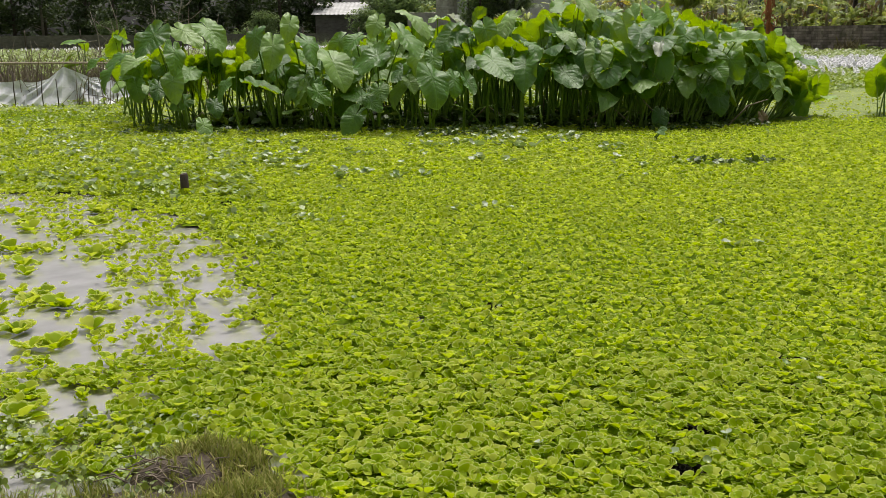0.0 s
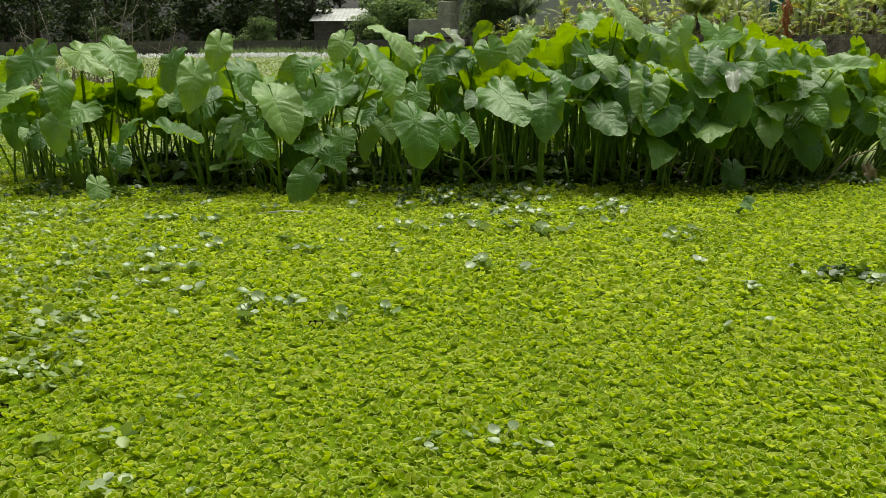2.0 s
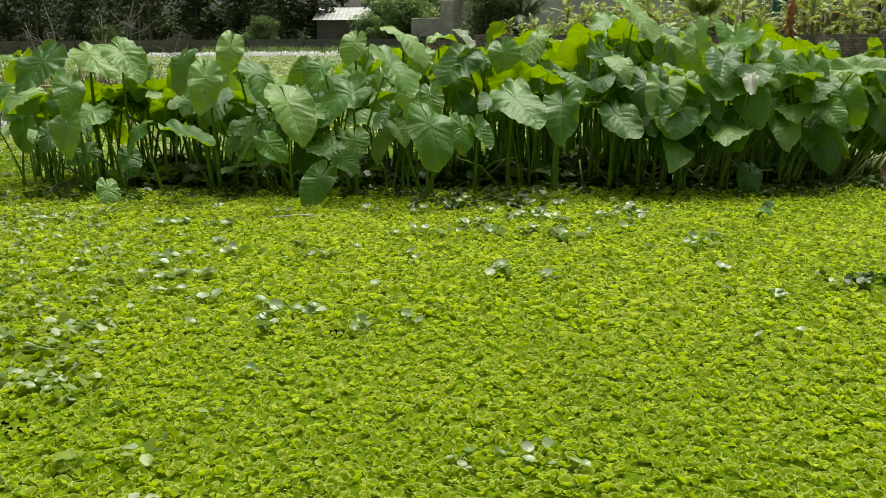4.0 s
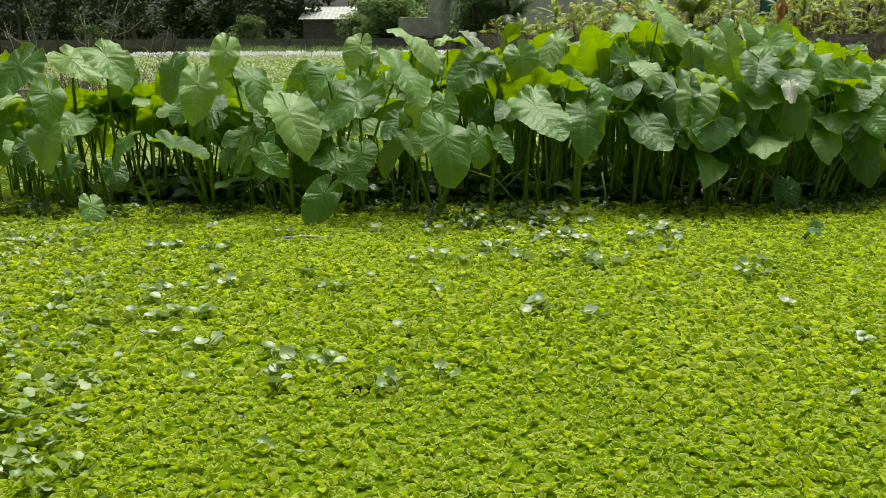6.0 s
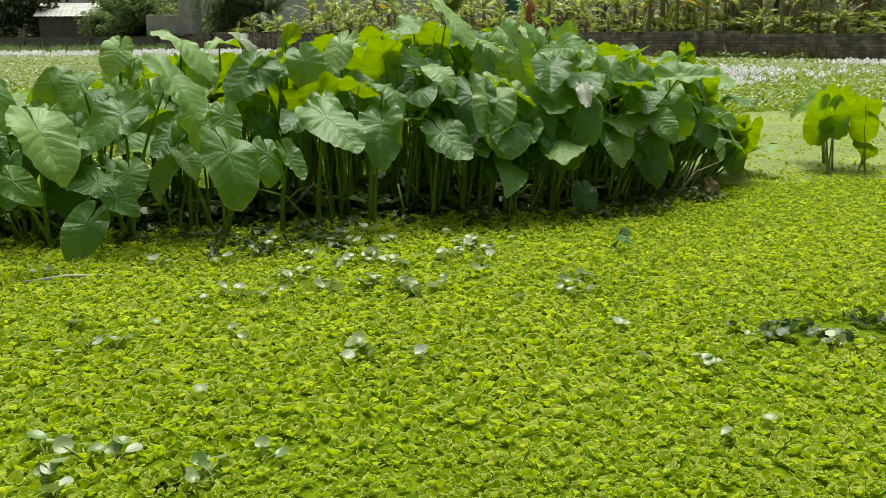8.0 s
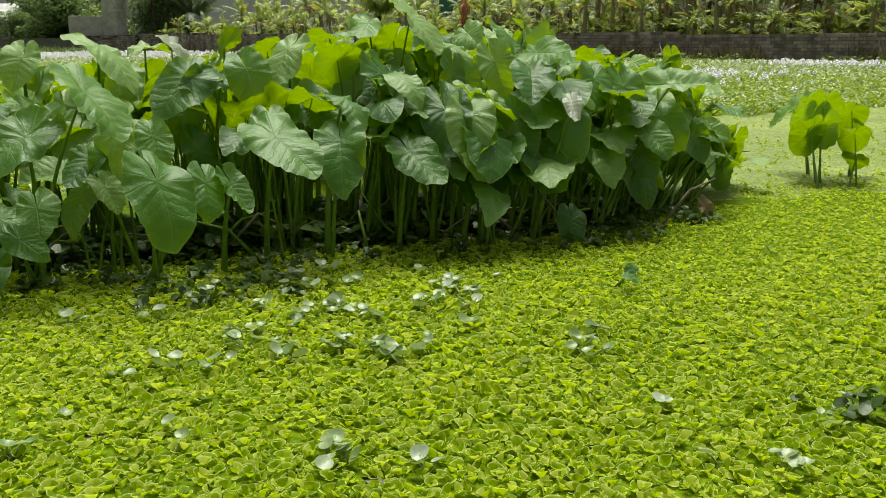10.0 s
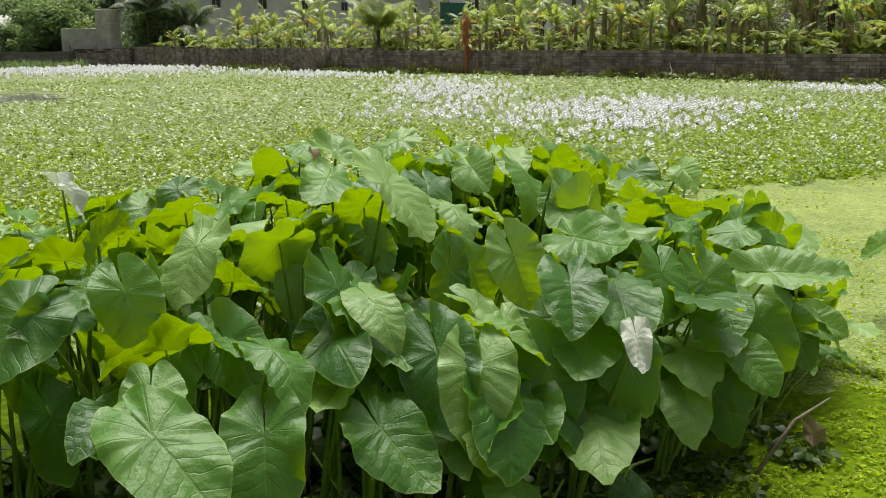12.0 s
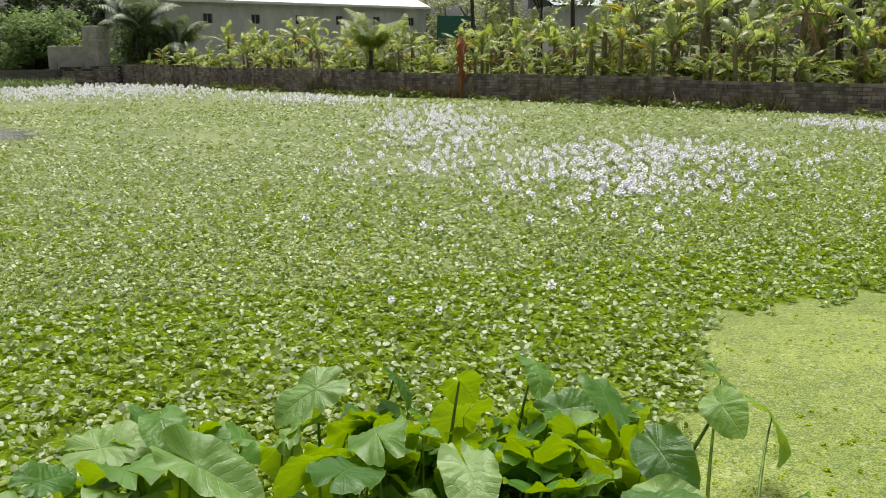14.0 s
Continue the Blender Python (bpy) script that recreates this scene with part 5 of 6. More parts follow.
def sheet():
    nx, nz = 190, 22
    v = []
    for k in range(nz):
        for i in range(nx):
            u, w = i / (nx - 1), k / (nz - 1)
            x = -9.5 + 4.6 * u
            y = 13.45 + 0.42 * (x + 9.5)
            top = float(np.interp(x, [-9.5, -6.58, -6.55, -6.2, -6.0, -5.62, -5.6, -5.35, -5.0, -4.9], [0.38, 0.4, 0.37, 0.41, 0.59, 0.4, 0.42, 0.36, 0.12, 0.05]))
            top -= 0.03 * abs(math.sin(math.pi * (x + 6.2) / 0.38)) if x < -6.2 else 0
            fan = crease(3.2 * (x + 6.0) / (1.25 - w)) if abs(x + 6.0) < 0.5 else 0.0
            fold = 0.07 * crease(1.31 * (x + 6.2)) + 0.015 * crease(5.3 * x - 1.9 * w) + 0.06 * fan + 0.02 * crease(1.6 * w + 1.3 * x)
            v.append((x, y - 0.2 * (1 - w) ** 1.4 + fold * (1 - w * w), 0.004 + top * w))
    q = [(k * nx + i, k * nx + i + 1, (k + 1) * nx + i + 1, (k + 1) * nx + i) for k in range(nz - 1) for i in range(nx - 1)]
    back = [(x, y + 0.012, z) for x, y, z in v]
    q += [tuple(reversed([i + len(v) for i in g])) for g in q]
    return mesh("plastic_sheet", v + back, q, M_TARP, smooth=False)


thing("plastic_sheet", "white plastic sheet draped low along stakes", "plastic sheet", data=sheet())
for i in range(9):
    x = (-9.3, -8.5, -7.75, -7.0, -6.56, -6.2, -6.0, -5.6, -5.2)[i]
    h = rnd.uniform(0.38, 0.55)
    v, f = tube([(0, 0, -0.1), (rnd.uniform(-0.02, 0.02), 0, h * 0.5), (rnd.uniform(-0.05, 0.05), 0, h)], [0.01, 0.009, 0.008], 6)
    thing("wooden_stake", "thin dark wooden stake holding the sheet", "stake", (x, 13.45 + 0.42 * (x + 9.5) - 0.29, 0), group="stakes along the plastic sheet", data=mesh("wooden_stake", v, f, M_STAKE))
v, f = tube([(-9.5, 13.6, 0.62), (-7.3, 14.5, 0.66), (-5.6, 15.2, 0.64), (-4.6, 15.6, 0.6)], [0.018, 0.02, 0.018, 0.014], 7)
thing("bamboo_rail", "long weathered bamboo pole laid over the stakes", "pole", data=mesh("bamboo_rail", v, f, M_BAMBOO))
for i in range(190):
    x, y = rnd.uniform(-10, -4.0), rnd.uniform(15.4, 19.5)
    x = min(x, -0.25 * y)
    h = rnd.uniform(0.35, 1.0)
    if x > -5.4 and i % 4 == 0:
        h += 0.55
    lean = rnd.uniform(-0.45, 0.45)
    pts = [(0, 0, -0.05), (lean * 0.3 * h, 0.05, h * 0.5), (lean * h, rnd.uniform(-0.1, 0.1), h)]
    pieces = [tube(pts, [0.008, 0.006, 0.003], 5)]
    for j in range(3):
        s = rnd.uniform(0.4, 0.9)
        p = Vector(pts[1]).lerp(Vector(pts[2]), s - 0.3)
        pieces.append(tube([p, p + Vector((rnd.uniform(-0.25, 0.25), rnd.uniform(-0.1, 0.1), rnd.uniform(-0.05, 0.2)))], [0.004, 0.0015], 4))
    v, f = joined(*pieces)
    thing("dry_branch", "bare dry grey branch stuck in the pond", "branch", (x, y, 0), group="dry branches behind the sheet", data=mesh("dry_branch", v, f, M_TWIG))

# a tangle of dry reeds round them
def reed(seed):
    r = random.Random(seed)
    h, lean, a = r.uniform(0.5, 1.0), r.uniform(-0.35, 0.35), r.uniform(0, 6.28)
    c, s, w = math.cos(a), math.sin(a), 0.009
    v = []
    for t, k in ((0, 1.0), (0.5, 0.9), (1.0, 0.3)):
        x = lean * t * t
        v += [(x - w * k * c, -w * k * s, h * t), (x + w * k * c, w * k * s, h * t)]
    return np.array(v), np.array([(0, 1, 3, 2), (2, 3, 5, 4)])


REEDS = [reed(i) for i in range(10)]
qx, qy = rng.uniform(-11.5, -4.2, 2600), rng.uniform(14.6, 20.5, 2600)
keep = (qx < -0.22 * qy - 0.9) & (wob(qx, qy, 1.1) > -0.45)
thing("dry_reeds", "tangle of thin grey-brown dry reeds behind the sheet", "reeds", kind="stuff",
      data=scatter("dry_reeds", REEDS, np.stack([qx, qy, np.zeros_like(qx)], -1)[keep], rng.uniform(0.5, 1.1, len(qx))[keep], M_TWIG, 0.35))

# taller forked dead branches, bleached by the weather
for x, y, h in ((-5.7, 17.0, 1.75), (-5.3, 17.4, 1.6), (-4.85, 16.8, 1.85), (-6.3, 17.6, 1.5)):
    lean = rnd.uniform(-0.25, 0.35)
    spine = [Vector((0, 0, -0.1)), Vector((lean * 0.3, 0.02, h * 0.4)), Vector((lean * 0.55, 0.05, h * 0.75)), Vector((lean, 0.03, h))]
    pieces = [tube(spine, [0.016, 0.013, 0.009, 0.004], 6)]
    for k in range(7):
        p = spine[1].lerp(spine[3], rnd.uniform(0.0, 0.8))
        e = p + Vector((rnd.uniform(-0.5, 0.5), rnd.uniform(-0.15, 0.15), rnd.uniform(0.05, 0.35)))
        m = p.lerp(e, 0.5) + Vector((0, 0, -0.05))
        pieces.append(tube([p, m, e], [0.008, 0.006, 0.002], 5))
    v, f = joined(*pieces)
    thing("dead_branch", "tall forked bleached dead branch in the pond", "branch", (x, y, 0), group="bleached dead branches", data=mesh("dead_branch", v, f, M_PALE_BARK))


# ---- banana grove behind the wall ----
def banana_leaf(seed, dry=False):
    """An arching, torn leaf along +x from the stem's top, unit length about 1."""
    r = random.Random(seed)
    verts, faces = [], []
    n, rise, fall = 12, r.uniform(0.3, 1.35), r.uniform(0.5, 2.6)
    spine = []
    x = z = 0.0
    for i in range(n + 1):
        t = i / n
        ang = rise - fall * t * t * (1.35 if dry else 1.0) - (1.2 if dry else 0)
        spine.append((x, z, ang))
        x, z = x + math.cos(ang) / n, z + math.sin(ang) / n
    width = [0.015, 0.025, 0.075, 0.115, 0.135, 0.142, 0.145, 0.14, 0.13, 0.115, 0.09, 0.055, 0.008]
    if dry:
        width = [0.5 * w for w in width]
    for side in (-1, 1):
        drop = r.uniform(0.1, 1.1)
        for i in range(n):
            torn = r.random() < 0.6
            turn = r.uniform(-0.5, 0.6) if torn else 0.0
            k = len(verts)
            for j, gap in ((i, 0.022 if torn else 0.0), (i + 1, -0.022 if torn else 0.0)):
                sx, sz, ang = spine[j]
                w = width[j] * (r.uniform(0.82, 1.05) if torn else 1.0)
                verts.append((sx, 0, sz))
                verts.append((sx + gap + 0.15 * w, side * w * 0.55, sz - w * 0.2 * drop + 0.03))
                verts.append((sx + gap * 2 + 0.3 * w, side * w * (1 - 0.2 * drop), sz - w * (0.6 * drop + turn) + 0.01))
            a, b = (k, k + 1, k + 4, k + 3), (k + 1, k + 2, k + 5, k + 4)
            faces += [a, b] if side > 0 else [tuple(reversed(a)), tuple(reversed(b))]
    rib_v, rib_f = tube([(sx, 0, sz - 0.008) for sx, sz, _ in spine], [0.016 * (1 - 0.85 * i / n) for i in range(n + 1)], 4)
    return joined((verts, faces), (rib_v, rib_f))


BANANA_LEAVES = [mesh("leaf", *banana_leaf(i), M_BANANA) for i in range(9)]
BANANA_YELLOW = [mesh("yellow_leaf", *banana_leaf(30 + i), M_BANANA_YELLOW) for i in range(3)]
BANANA_DRY = [mesh("dry_leaf", *banana_leaf(i, True), M_DRY_LEAF) for i in range(4)]
BANANA_LABEL = "banana plant with torn green leaves behind the wall"


def banana_plant(seed):
    r = random.Random(seed)
    plant = thing("banana_plant", BANANA_LABEL, "banana plant", group="banana plants of the grove")
    h = r.uniform(1.5, 2.3)
    lean = r.uniform(-0.12, 0.12)
    v, f = tube([(0, 0, -0.1), (lean * 0.3, 0, h * 0.4), (lean * 0.7, 0, h * 0.8), (lean, 0, h)], [0.12, 0.1, 0.085, 0.06], 9)
    part("stem", mesh("stem", v, f, M_BANANA_STEM), plant)
    count = r.choice((7, 8, 9))
    for i in range(count):
        s = r.uniform(1.0, 1.75)
        up = r.uniform(-75, 35) if i else -100
        part("leaf", BANANA_LEAVES[(seed * 3 + i) % 9], plant, pose(lean, 0, h - 0.05 * (i % 3), 0, 0, i * 360 / count + r.uniform(-25, 25)) @ pose(0, 0, 0, r.uniform(-20, 20), up * 0.5, 0) @ Matrix.Scale(s, 4))
    if seed % 3 != 1:
        part("yellow_leaf", BANANA_YELLOW[seed % 3], plant, pose(lean, 0, h - 0.1, 0, 0, r.uniform(0, 360)) @ pose(0, 0, 0, 10, 12, 0) @ Matrix.Scale(r.uniform(1.1, 1.5), 4), "yellowed old leaf")
    for i in range(r.choice((2, 3, 4))):
        part("dry_leaf", BANANA_DRY[i], plant, pose(lean * 0.9, 0, h * 0.92, 0, 0, r.uniform(0, 360)) @ Matrix.Scale(r.uniform(0.8, 1.2), 4), "brown hanging dead leaf")
    return plant


GROVE = [banana_plant(i) for i in range(7)]
WALL_LENGTH = (WALL_B - WALL_A).length


def by_wall(along, out, z=0.0):
    """A place by metres along the block wall from its far corner, and behind it."""
    p = WALL_A + WALL_WAY * along + WALL_OUT * out
    return p.x, p.y, z


spots = []
for row, out in enumerate((1.0, 2.2, 3.8, 5.6, 7.6)):
    s = 6.0 + row * 0.7
    while s < WALL_LENGTH - 1:
        spots.append((s + rnd.uniform(-0.6, 0.6), out + rnd.uniform(-0.5, 0.5), row))
        s += rnd.uniform(1.7, 2.8) + 0.25 * row
placed = []
for i, (s, out, row) in enumerate(spots):
    x, y, z = by_wall(s, out, 0.5)
    grow = rnd.uniform(0.55, 1.15) if row < 2 else rnd.uniform(0.95, 1.6)
    grow *= 0.95 + 0.42 * float(smooth_step(35, 70, s))
    m = pose(x, y, z, 0, 0, rnd.uniform(0, 360)) @ Matrix.Scale(grow, 4)
    if i >= len(GROVE):
        copy_thing(GROVE[i % len(GROVE)], m)
    else:
        placed.append((GROVE[i], m))
for ob, m in placed:
    ob.matrix_basis = m


# low growth between the stems
clumps = []
for i in range(420):
    x, y, z = by_wall(rnd.uniform(3, WALL_LENGTH - 1), rnd.uniform(0.6, 8.5), 0.5)
    clumps.append((x, y, z + rnd.uniform(0.2, 1.5), rnd.uniform(0.4, 0.8)))


def blade_cloud(name, clumps, per_clump, material, seed):
    """Long narrow leaves that arch out from each clump's middle."""
    g = np.random.default_rng(seed)
    c = np.repeat(np.array(clumps, float), per_clump, axis=0)
    n = len(c)
    r = rotations(g.uniform(0, 6.28, n), g.normal(0.0, 0.5, n), g.uniform(0, 6.28, n))
    base = np.array([(0, -0.05, 0), (0, 0.05, 0), (0.5, 0.13, 0.35), (0.5, -0.13, 0.35), (1.0, 0.03, 0.25), (1.0, -0.03, 0.25)])
    v = np.einsum("nij,kj->nki", r, base) * (c[:, 3] * g.uniform(0.7, 1.6, n))[:, None, None] + c[:, None, :3]
    q = np.array([(0, 1, 2, 3), (3, 2, 4, 5)])[None] + (6 * np.arange(n))[:, None, None]
    return quads_mesh(name, v.reshape(-1, 3), q.reshape(-1, 4), material)


M_SUCKER = small_leaf("grove_undergrowth_leaf", (0.1, 0.16, 0.03), (0.24, 0.31, 0.08), (0.46, 0.44, 0.18), (0.5, 0.55, 0.06), 0.45, 0.45, 0.4, 0.5)
thing("grove_undergrowth", "tangled green and straw undergrowth in the banana grove", "undergrowth", kind="stuff", data=blade_cloud("grove_undergrowth", clumps, 22, M_SUCKER, 5))


# a young palm with stiff, feathered fronds
def palm_frond(seed, length=2.2):
    r = random.Random(seed)
    verts, faces = [], []
    n, pts, x, z = 34, [], 0.0, 0.0
    for i in range(n + 1):
        ang = 1.2 - 1.5 * (i / n) ** 1.6
        pts.append((x, z))
        x, z = x + math.cos(ang) * length / n, z + math.sin(ang) * length / n
    for i in range(5, n):
        for side in (-1, 1):
            ln = 0.26 * length * math.sin(math.pi * (0.15 + 0.8 * i / n)) * r.uniform(0.85, 1.1)
            px, pz = pts[i]
            k = len(verts)
            verts += [(px - 0.06, 0, pz), (px + 0.06, 0, pz), (px + 0.28 * ln, side * ln * 0.55, pz - 0.06 * ln), (px + 0.16 * ln, side * ln * 0.55, pz - 0.08 * ln), (px + 0.42 * ln, side * ln, pz - 0.45 * ln), (px + 0.38 * ln, side * ln, pz - 0.46 * ln)]
            faces += [(k, k + 1, k + 2, k + 3), (k + 3, k + 2, k + 4, k + 5)]
    return joined((verts, faces), tube([(px, 0, pz) for px, pz in pts], [0.03 * (1 - 0.8 * i / n) for i in range(n + 1)], 5))


def palm(x, y, z, seed, fronds=12, label="young palm with feathered fronds behind the wall", size=1.0, trunk=0.9, material=M_BANANA):
    r = random.Random(seed)
    p = thing("palm", label, "palm", (x, y, z), group="young palms")
    v, f = tube([(0, 0, -0.1), (0, 0, trunk * 0.5), (0, 0, trunk)], [0.16, 0.14, 0.1], 9)
    part("trunk", mesh("trunk", v, f, M_BARK), p)
    for i in range(fronds):
        part("frond", mesh("frond", *palm_frond(seed * 20 + i, r.uniform(1.7, 2.5) * size), material), p, pose(0, 0, trunk, 0, r.uniform(-25, 40) * (0.3 + i / fronds), i * 137.5))
    return p


palm(*by_wall(31.0, 1.6, 0.5), 1, 15, size=1.45, trunk=2.2)
palm(3.0, 99.0, 0.5, 2, 18, "dark bushy palm by the concrete pillar", 2.0, 4.2, M_PALM)
palm(6.4, 98.6, 0.5, 3, 16, "dark bushy palm by the concrete pillar", 1.7, 2.6, M_PALM)

copy_thing(GROVE[0], pose(-2.7, 99.6, 1.4, 0, 0, 40) @ Matrix.Scale(1.1, 4))

# rust-brown dead palm leaning over the wall
rx, ry, rz = by_wall(40.8, -0.25, 0.55)
dead = thing("dead_palm", "rust-brown dead palm trunk with hanging leaves over the wall", "palm", (rx, ry, rz))
v, f = tube([(0, 0, -0.6), (0.03, 0, 1.0), (0.05, 0, 2.2), (0, 0, 2.9)], [0.13, 0.12, 0.1, 0.06], 9)
part("trunk", mesh("trunk", v, f, M_RUST), dead)
RUST_LEAVES = [mesh("hanging_leaf", *banana_leaf(70 + i, True), M_RUST) for i in range(4)]
for i in range(26):
    part("hanging_leaf", RUST_LEAVES[i % 4], dead, pose(0.03, 0, 1.1 + 0.075 * i, 0, 0, i * 137.5) @ pose(0, 0, 0, rnd.uniform(-15, 15), rnd.uniform(5, 35), 0) @ Matrix.Scale(rnd.uniform(0.8, 1.25), 4))
bare = thing("bare_shrub", "bare grey shrub with thin twigs against the wall", "shrub", by_wall(27.5, -0.7, 0.0))
for i in range(13):
    a, h = rnd.uniform(0, 6.28), rnd.uniform(1.2, 2.6)
    v, f = tube([(0, 0, 0), (0.3 * math.cos(a), 0.3 * math.sin(a), h * 0.5), (0.9 * math.cos(a), 0.9 * math.sin(a), h)], [0.025, 0.018, 0.006], 5)
    part("twig", mesh("twig", v, f, M_TWIG), bare)


# ---- woods ----
def leaf_cloud(name, clumps, per_clump, leaf, material, seed):
    """Many small leaves in clumps; a clump is (x, y, z, radius)."""
    g = np.random.default_rng(seed)
    c = np.repeat(np.array(clumps, float), per_clump, axis=0)
    n = len(c)
    d = g.normal(0, 1, (n, 3))
    d /= np.linalg.norm(d, axis=1)[:, None]
    p = c[:, :3] + d * (c[:, 3] * (0.45 + 0.62 * g.random(n)))[:, None] * np.array((1, 1, 0.75))
    r = rotations(g.uniform(0, 6.28, n), g.normal(0.5, 0.5, n), g.uniform(0, 6.28, n))
    base = np.array([(-0.5, 0, 0), (0, -0.28, 0.03), (0.55, 0, -0.06), (0, 0.28, 0.03)])
    v = np.einsum("nij,kj->nki", r, base) * (leaf * g.uniform(0.6, 1.3, n))[:, None, None] + p[:, None, :]
    return quads_mesh(name, v.reshape(-1, 3), np.arange(4 * n).reshape(-1, 4), material, False)


def tree(seed, label, high, spread, low, material, bark, per=170, leaf=0.32):
    r = random.Random(seed)
    t = thing("tree", label, "tree", group="trees round the pond")
    v, f = tube([(0, 0, -0.2), (r.uniform(-0.2, 0.2), 0, high * 0.3), (r.uniform(-0.4, 0.4), 0.1, high * 0.65), (r.uniform(-0.6, 0.6), 0, high)], [0.2, 0.16, 0.11, 0.04], 9)
    part("trunk", mesh("trunk", v, f, bark), t)
    clumps = []
    for i in range(16):
        a, h = r.uniform(0, 6.28), r.uniform(low, 1.0) * high
        reach = spread * r.uniform(0.35, 1.0) * (1.1 - 0.5 * h / high)
        end = (reach * math.cos(a), reach * math.sin(a), h)
        if i < 8:
            v, f = tube([(0, 0, h * 0.7), (end[0] * 0.5, end[1] * 0.5, h * 0.9), end], [0.07, 0.045, 0.015], 6)
            part("limb", mesh("limb", v, f, bark), t)
        clumps.append((*end, r.uniform(0.5, 1.1) * spread * 0.4))
        clumps.append((end[0] * 0.5, end[1] * 0.6, h + r.uniform(-0.4, 0.6), spread * 0.35))
    part("crown", leaf_cloud("crown", clumps, per, leaf, material, seed), t)
    return t


WOOD = [tree(11, "dark leafy tree at the wood's edge", 9, 3.6, 0.12, M_TREE_LEAF, M_BARK, 62, 0.5), tree(12, "dark leafy tree at the wood's edge", 11, 4.0, 0.2, M_TREE_LEAF, M_PALE_BARK, 62, 0.5),
        tree(13, "dark leafy tree at the wood's edge", 8, 3.2, 0.08, M_TREE_LEAF, M_BARK, 62, 0.5)]
PALE_WOOD = [tree(31, "olive-green tree behind the banana grove, paled as by haze", 9, 3.4, 0.3, M_HAZED_TREE_LEAF, M_PALE_BARK, 42, 0.42), tree(32, "olive-green tree behind the banana grove, paled as by haze", 10, 3.0, 0.35, M_HAZED_TREE_LEAF, M_BARK, 42, 0.42)]
BUSHY = [tree(21, "dense rounded green bush behind the far wall", 4.2, 3.0, 0.05, M_BUSH_LEAF, M_BARK, 230, 0.28), tree(22, "dense rounded green bush behind the far wall", 3.2, 2.6, 0.05, M_BUSH_LEAF, M_BARK, 200, 0.25)]
wood_spots = [(-62 + 4.4 * i + rnd.uniform(-1, 1), 103 + rnd.uniform(0, 4), i) for i in range(10)] + [(-60 + 6 * i + rnd.uniform(-1.5, 1.5), 113 + rnd.uniform(0, 5), i + 1) for i in range(12)]
wood_spots += [(-18.5, 105.5, 0), (-15.0, 108, 2), (-22.0, 109, 1)] + [(-9 + 7 * i, 131 + rnd.uniform(0, 5), i) for i in range(9)] + [by_wall(30 + 5.2 * i + rnd.uniform(-1, 1), 13 + rnd.uniform(0, 4), i)[:2] + (i,) for i in range(12)] + [(36, 130, 1), (41, 127, 0), (45, 121, 2), (49, 124, 1), (43, 112, 0), (48, 108, 2), (40, 106, 1), (52, 112, 0), (58, 100, 1), (47, 84, 2), (55, 84, 1), (62, 90, 0), (52, 66, 2), (58, 58, 1), (63, 70, 0), (50, 50, 1), (60, 46, 2), (66, 52, 0)]
placed = []
for i, (x, y, k) in enumerate(wood_spots):
    m = pose(x, y, 0.6, 0, 0, rnd.uniform(0, 360)) @ Matrix.Scale(rnd.uniform(0.85, 1.2), 4)
    if i < 3:
        placed.append((WOOD[i], m))
    elif x > 20 and len(placed) < 5:
        placed.append((PALE_WOOD[len(placed) - 3], m))
    elif x > 20:
        copy_thing(PALE_WOOD[k % 2], m)
    else:
        copy_thing(WOOD[k % 3], m)
for i, (x, y, s) in enumerate(((-5.5, 101, 1.35), (-9.0, 101.5, 0.9), (-2.5, 105, 1.5), (-7.5, 106, 1.6), (-20, 101, 0.8), (3.6, 100.2, 1.0), (5.6, 101.2, 1.15), (2.4, 101.5, 1.3), (-35, 100.5, 0.6), (-48, 100.5, 0.7))):
    m = pose(x, y, 0.4, 0, 0, rnd.uniform(0, 360)) @ Matrix.Scale(s, 4)
    if i < 2:
        placed.append((BUSHY[i], m))
    else:
        copy_thing(BUSHY[i % 2], m)
for ob, m in placed:
    ob.matrix_basis = m
for i in range(13):
    s, out = 32 + 4.2 * i + rnd.uniform(-1.5, 1.5), rnd.uniform(9, 12.5)
    x, y, z = by_wall(s, out, 0.5)
    v, f = tube([(0, 0, 0), (rnd.uniform(-0.2, 0.2), 0, 4), (rnd.uniform(-0.4, 0.4), 0.1, 9)], [0.17, 0.14, 0.1], 8)
    t = thing("tall_palm", "tall bare-trunked palm behind the bananas", "palm", (x, y, z), group="tall palm trunks")
    part("trunk", mesh("trunk", v, f, M_PALE_BARK if i % 2 else M_BARK), t)
    part("crown", leaf_cloud("crown", [(0, 0, 9, 1.6), (0.5, 0.3, 8.6, 1.2)], 160, 0.5, M_TREE_LEAF, 60 + i), t)


far_clumps = [(rnd.uniform(-85, 12), rnd.uniform(120, 140), rnd.uniform(0.5, 12), rnd.uniform(1.2, 2.4)) for _ in range(420)]
far_clumps += [(x, y, rnd.uniform(1.0, 12), rnd.uniform(1.0, 2.2)) for x, y, _ in (by_wall(rnd.uniform(28, 95), rnd.uniform(24, 34)) for _ in range(330))]
thing("far_woods", "dark dense woods far behind the pond", "woods", kind="stuff", data=leaf_cloud("far_woods", far_clumps[:420], 48, 0.85, M_TREE_LEAF, 9))
thing("grove_woods", "olive-green woods far behind the banana grove, paled as by haze", "woods", kind="stuff", data=leaf_cloud("grove_woods", far_clumps[420:], 48, 0.85, M_HAZED_TREE_LEAF, 10))


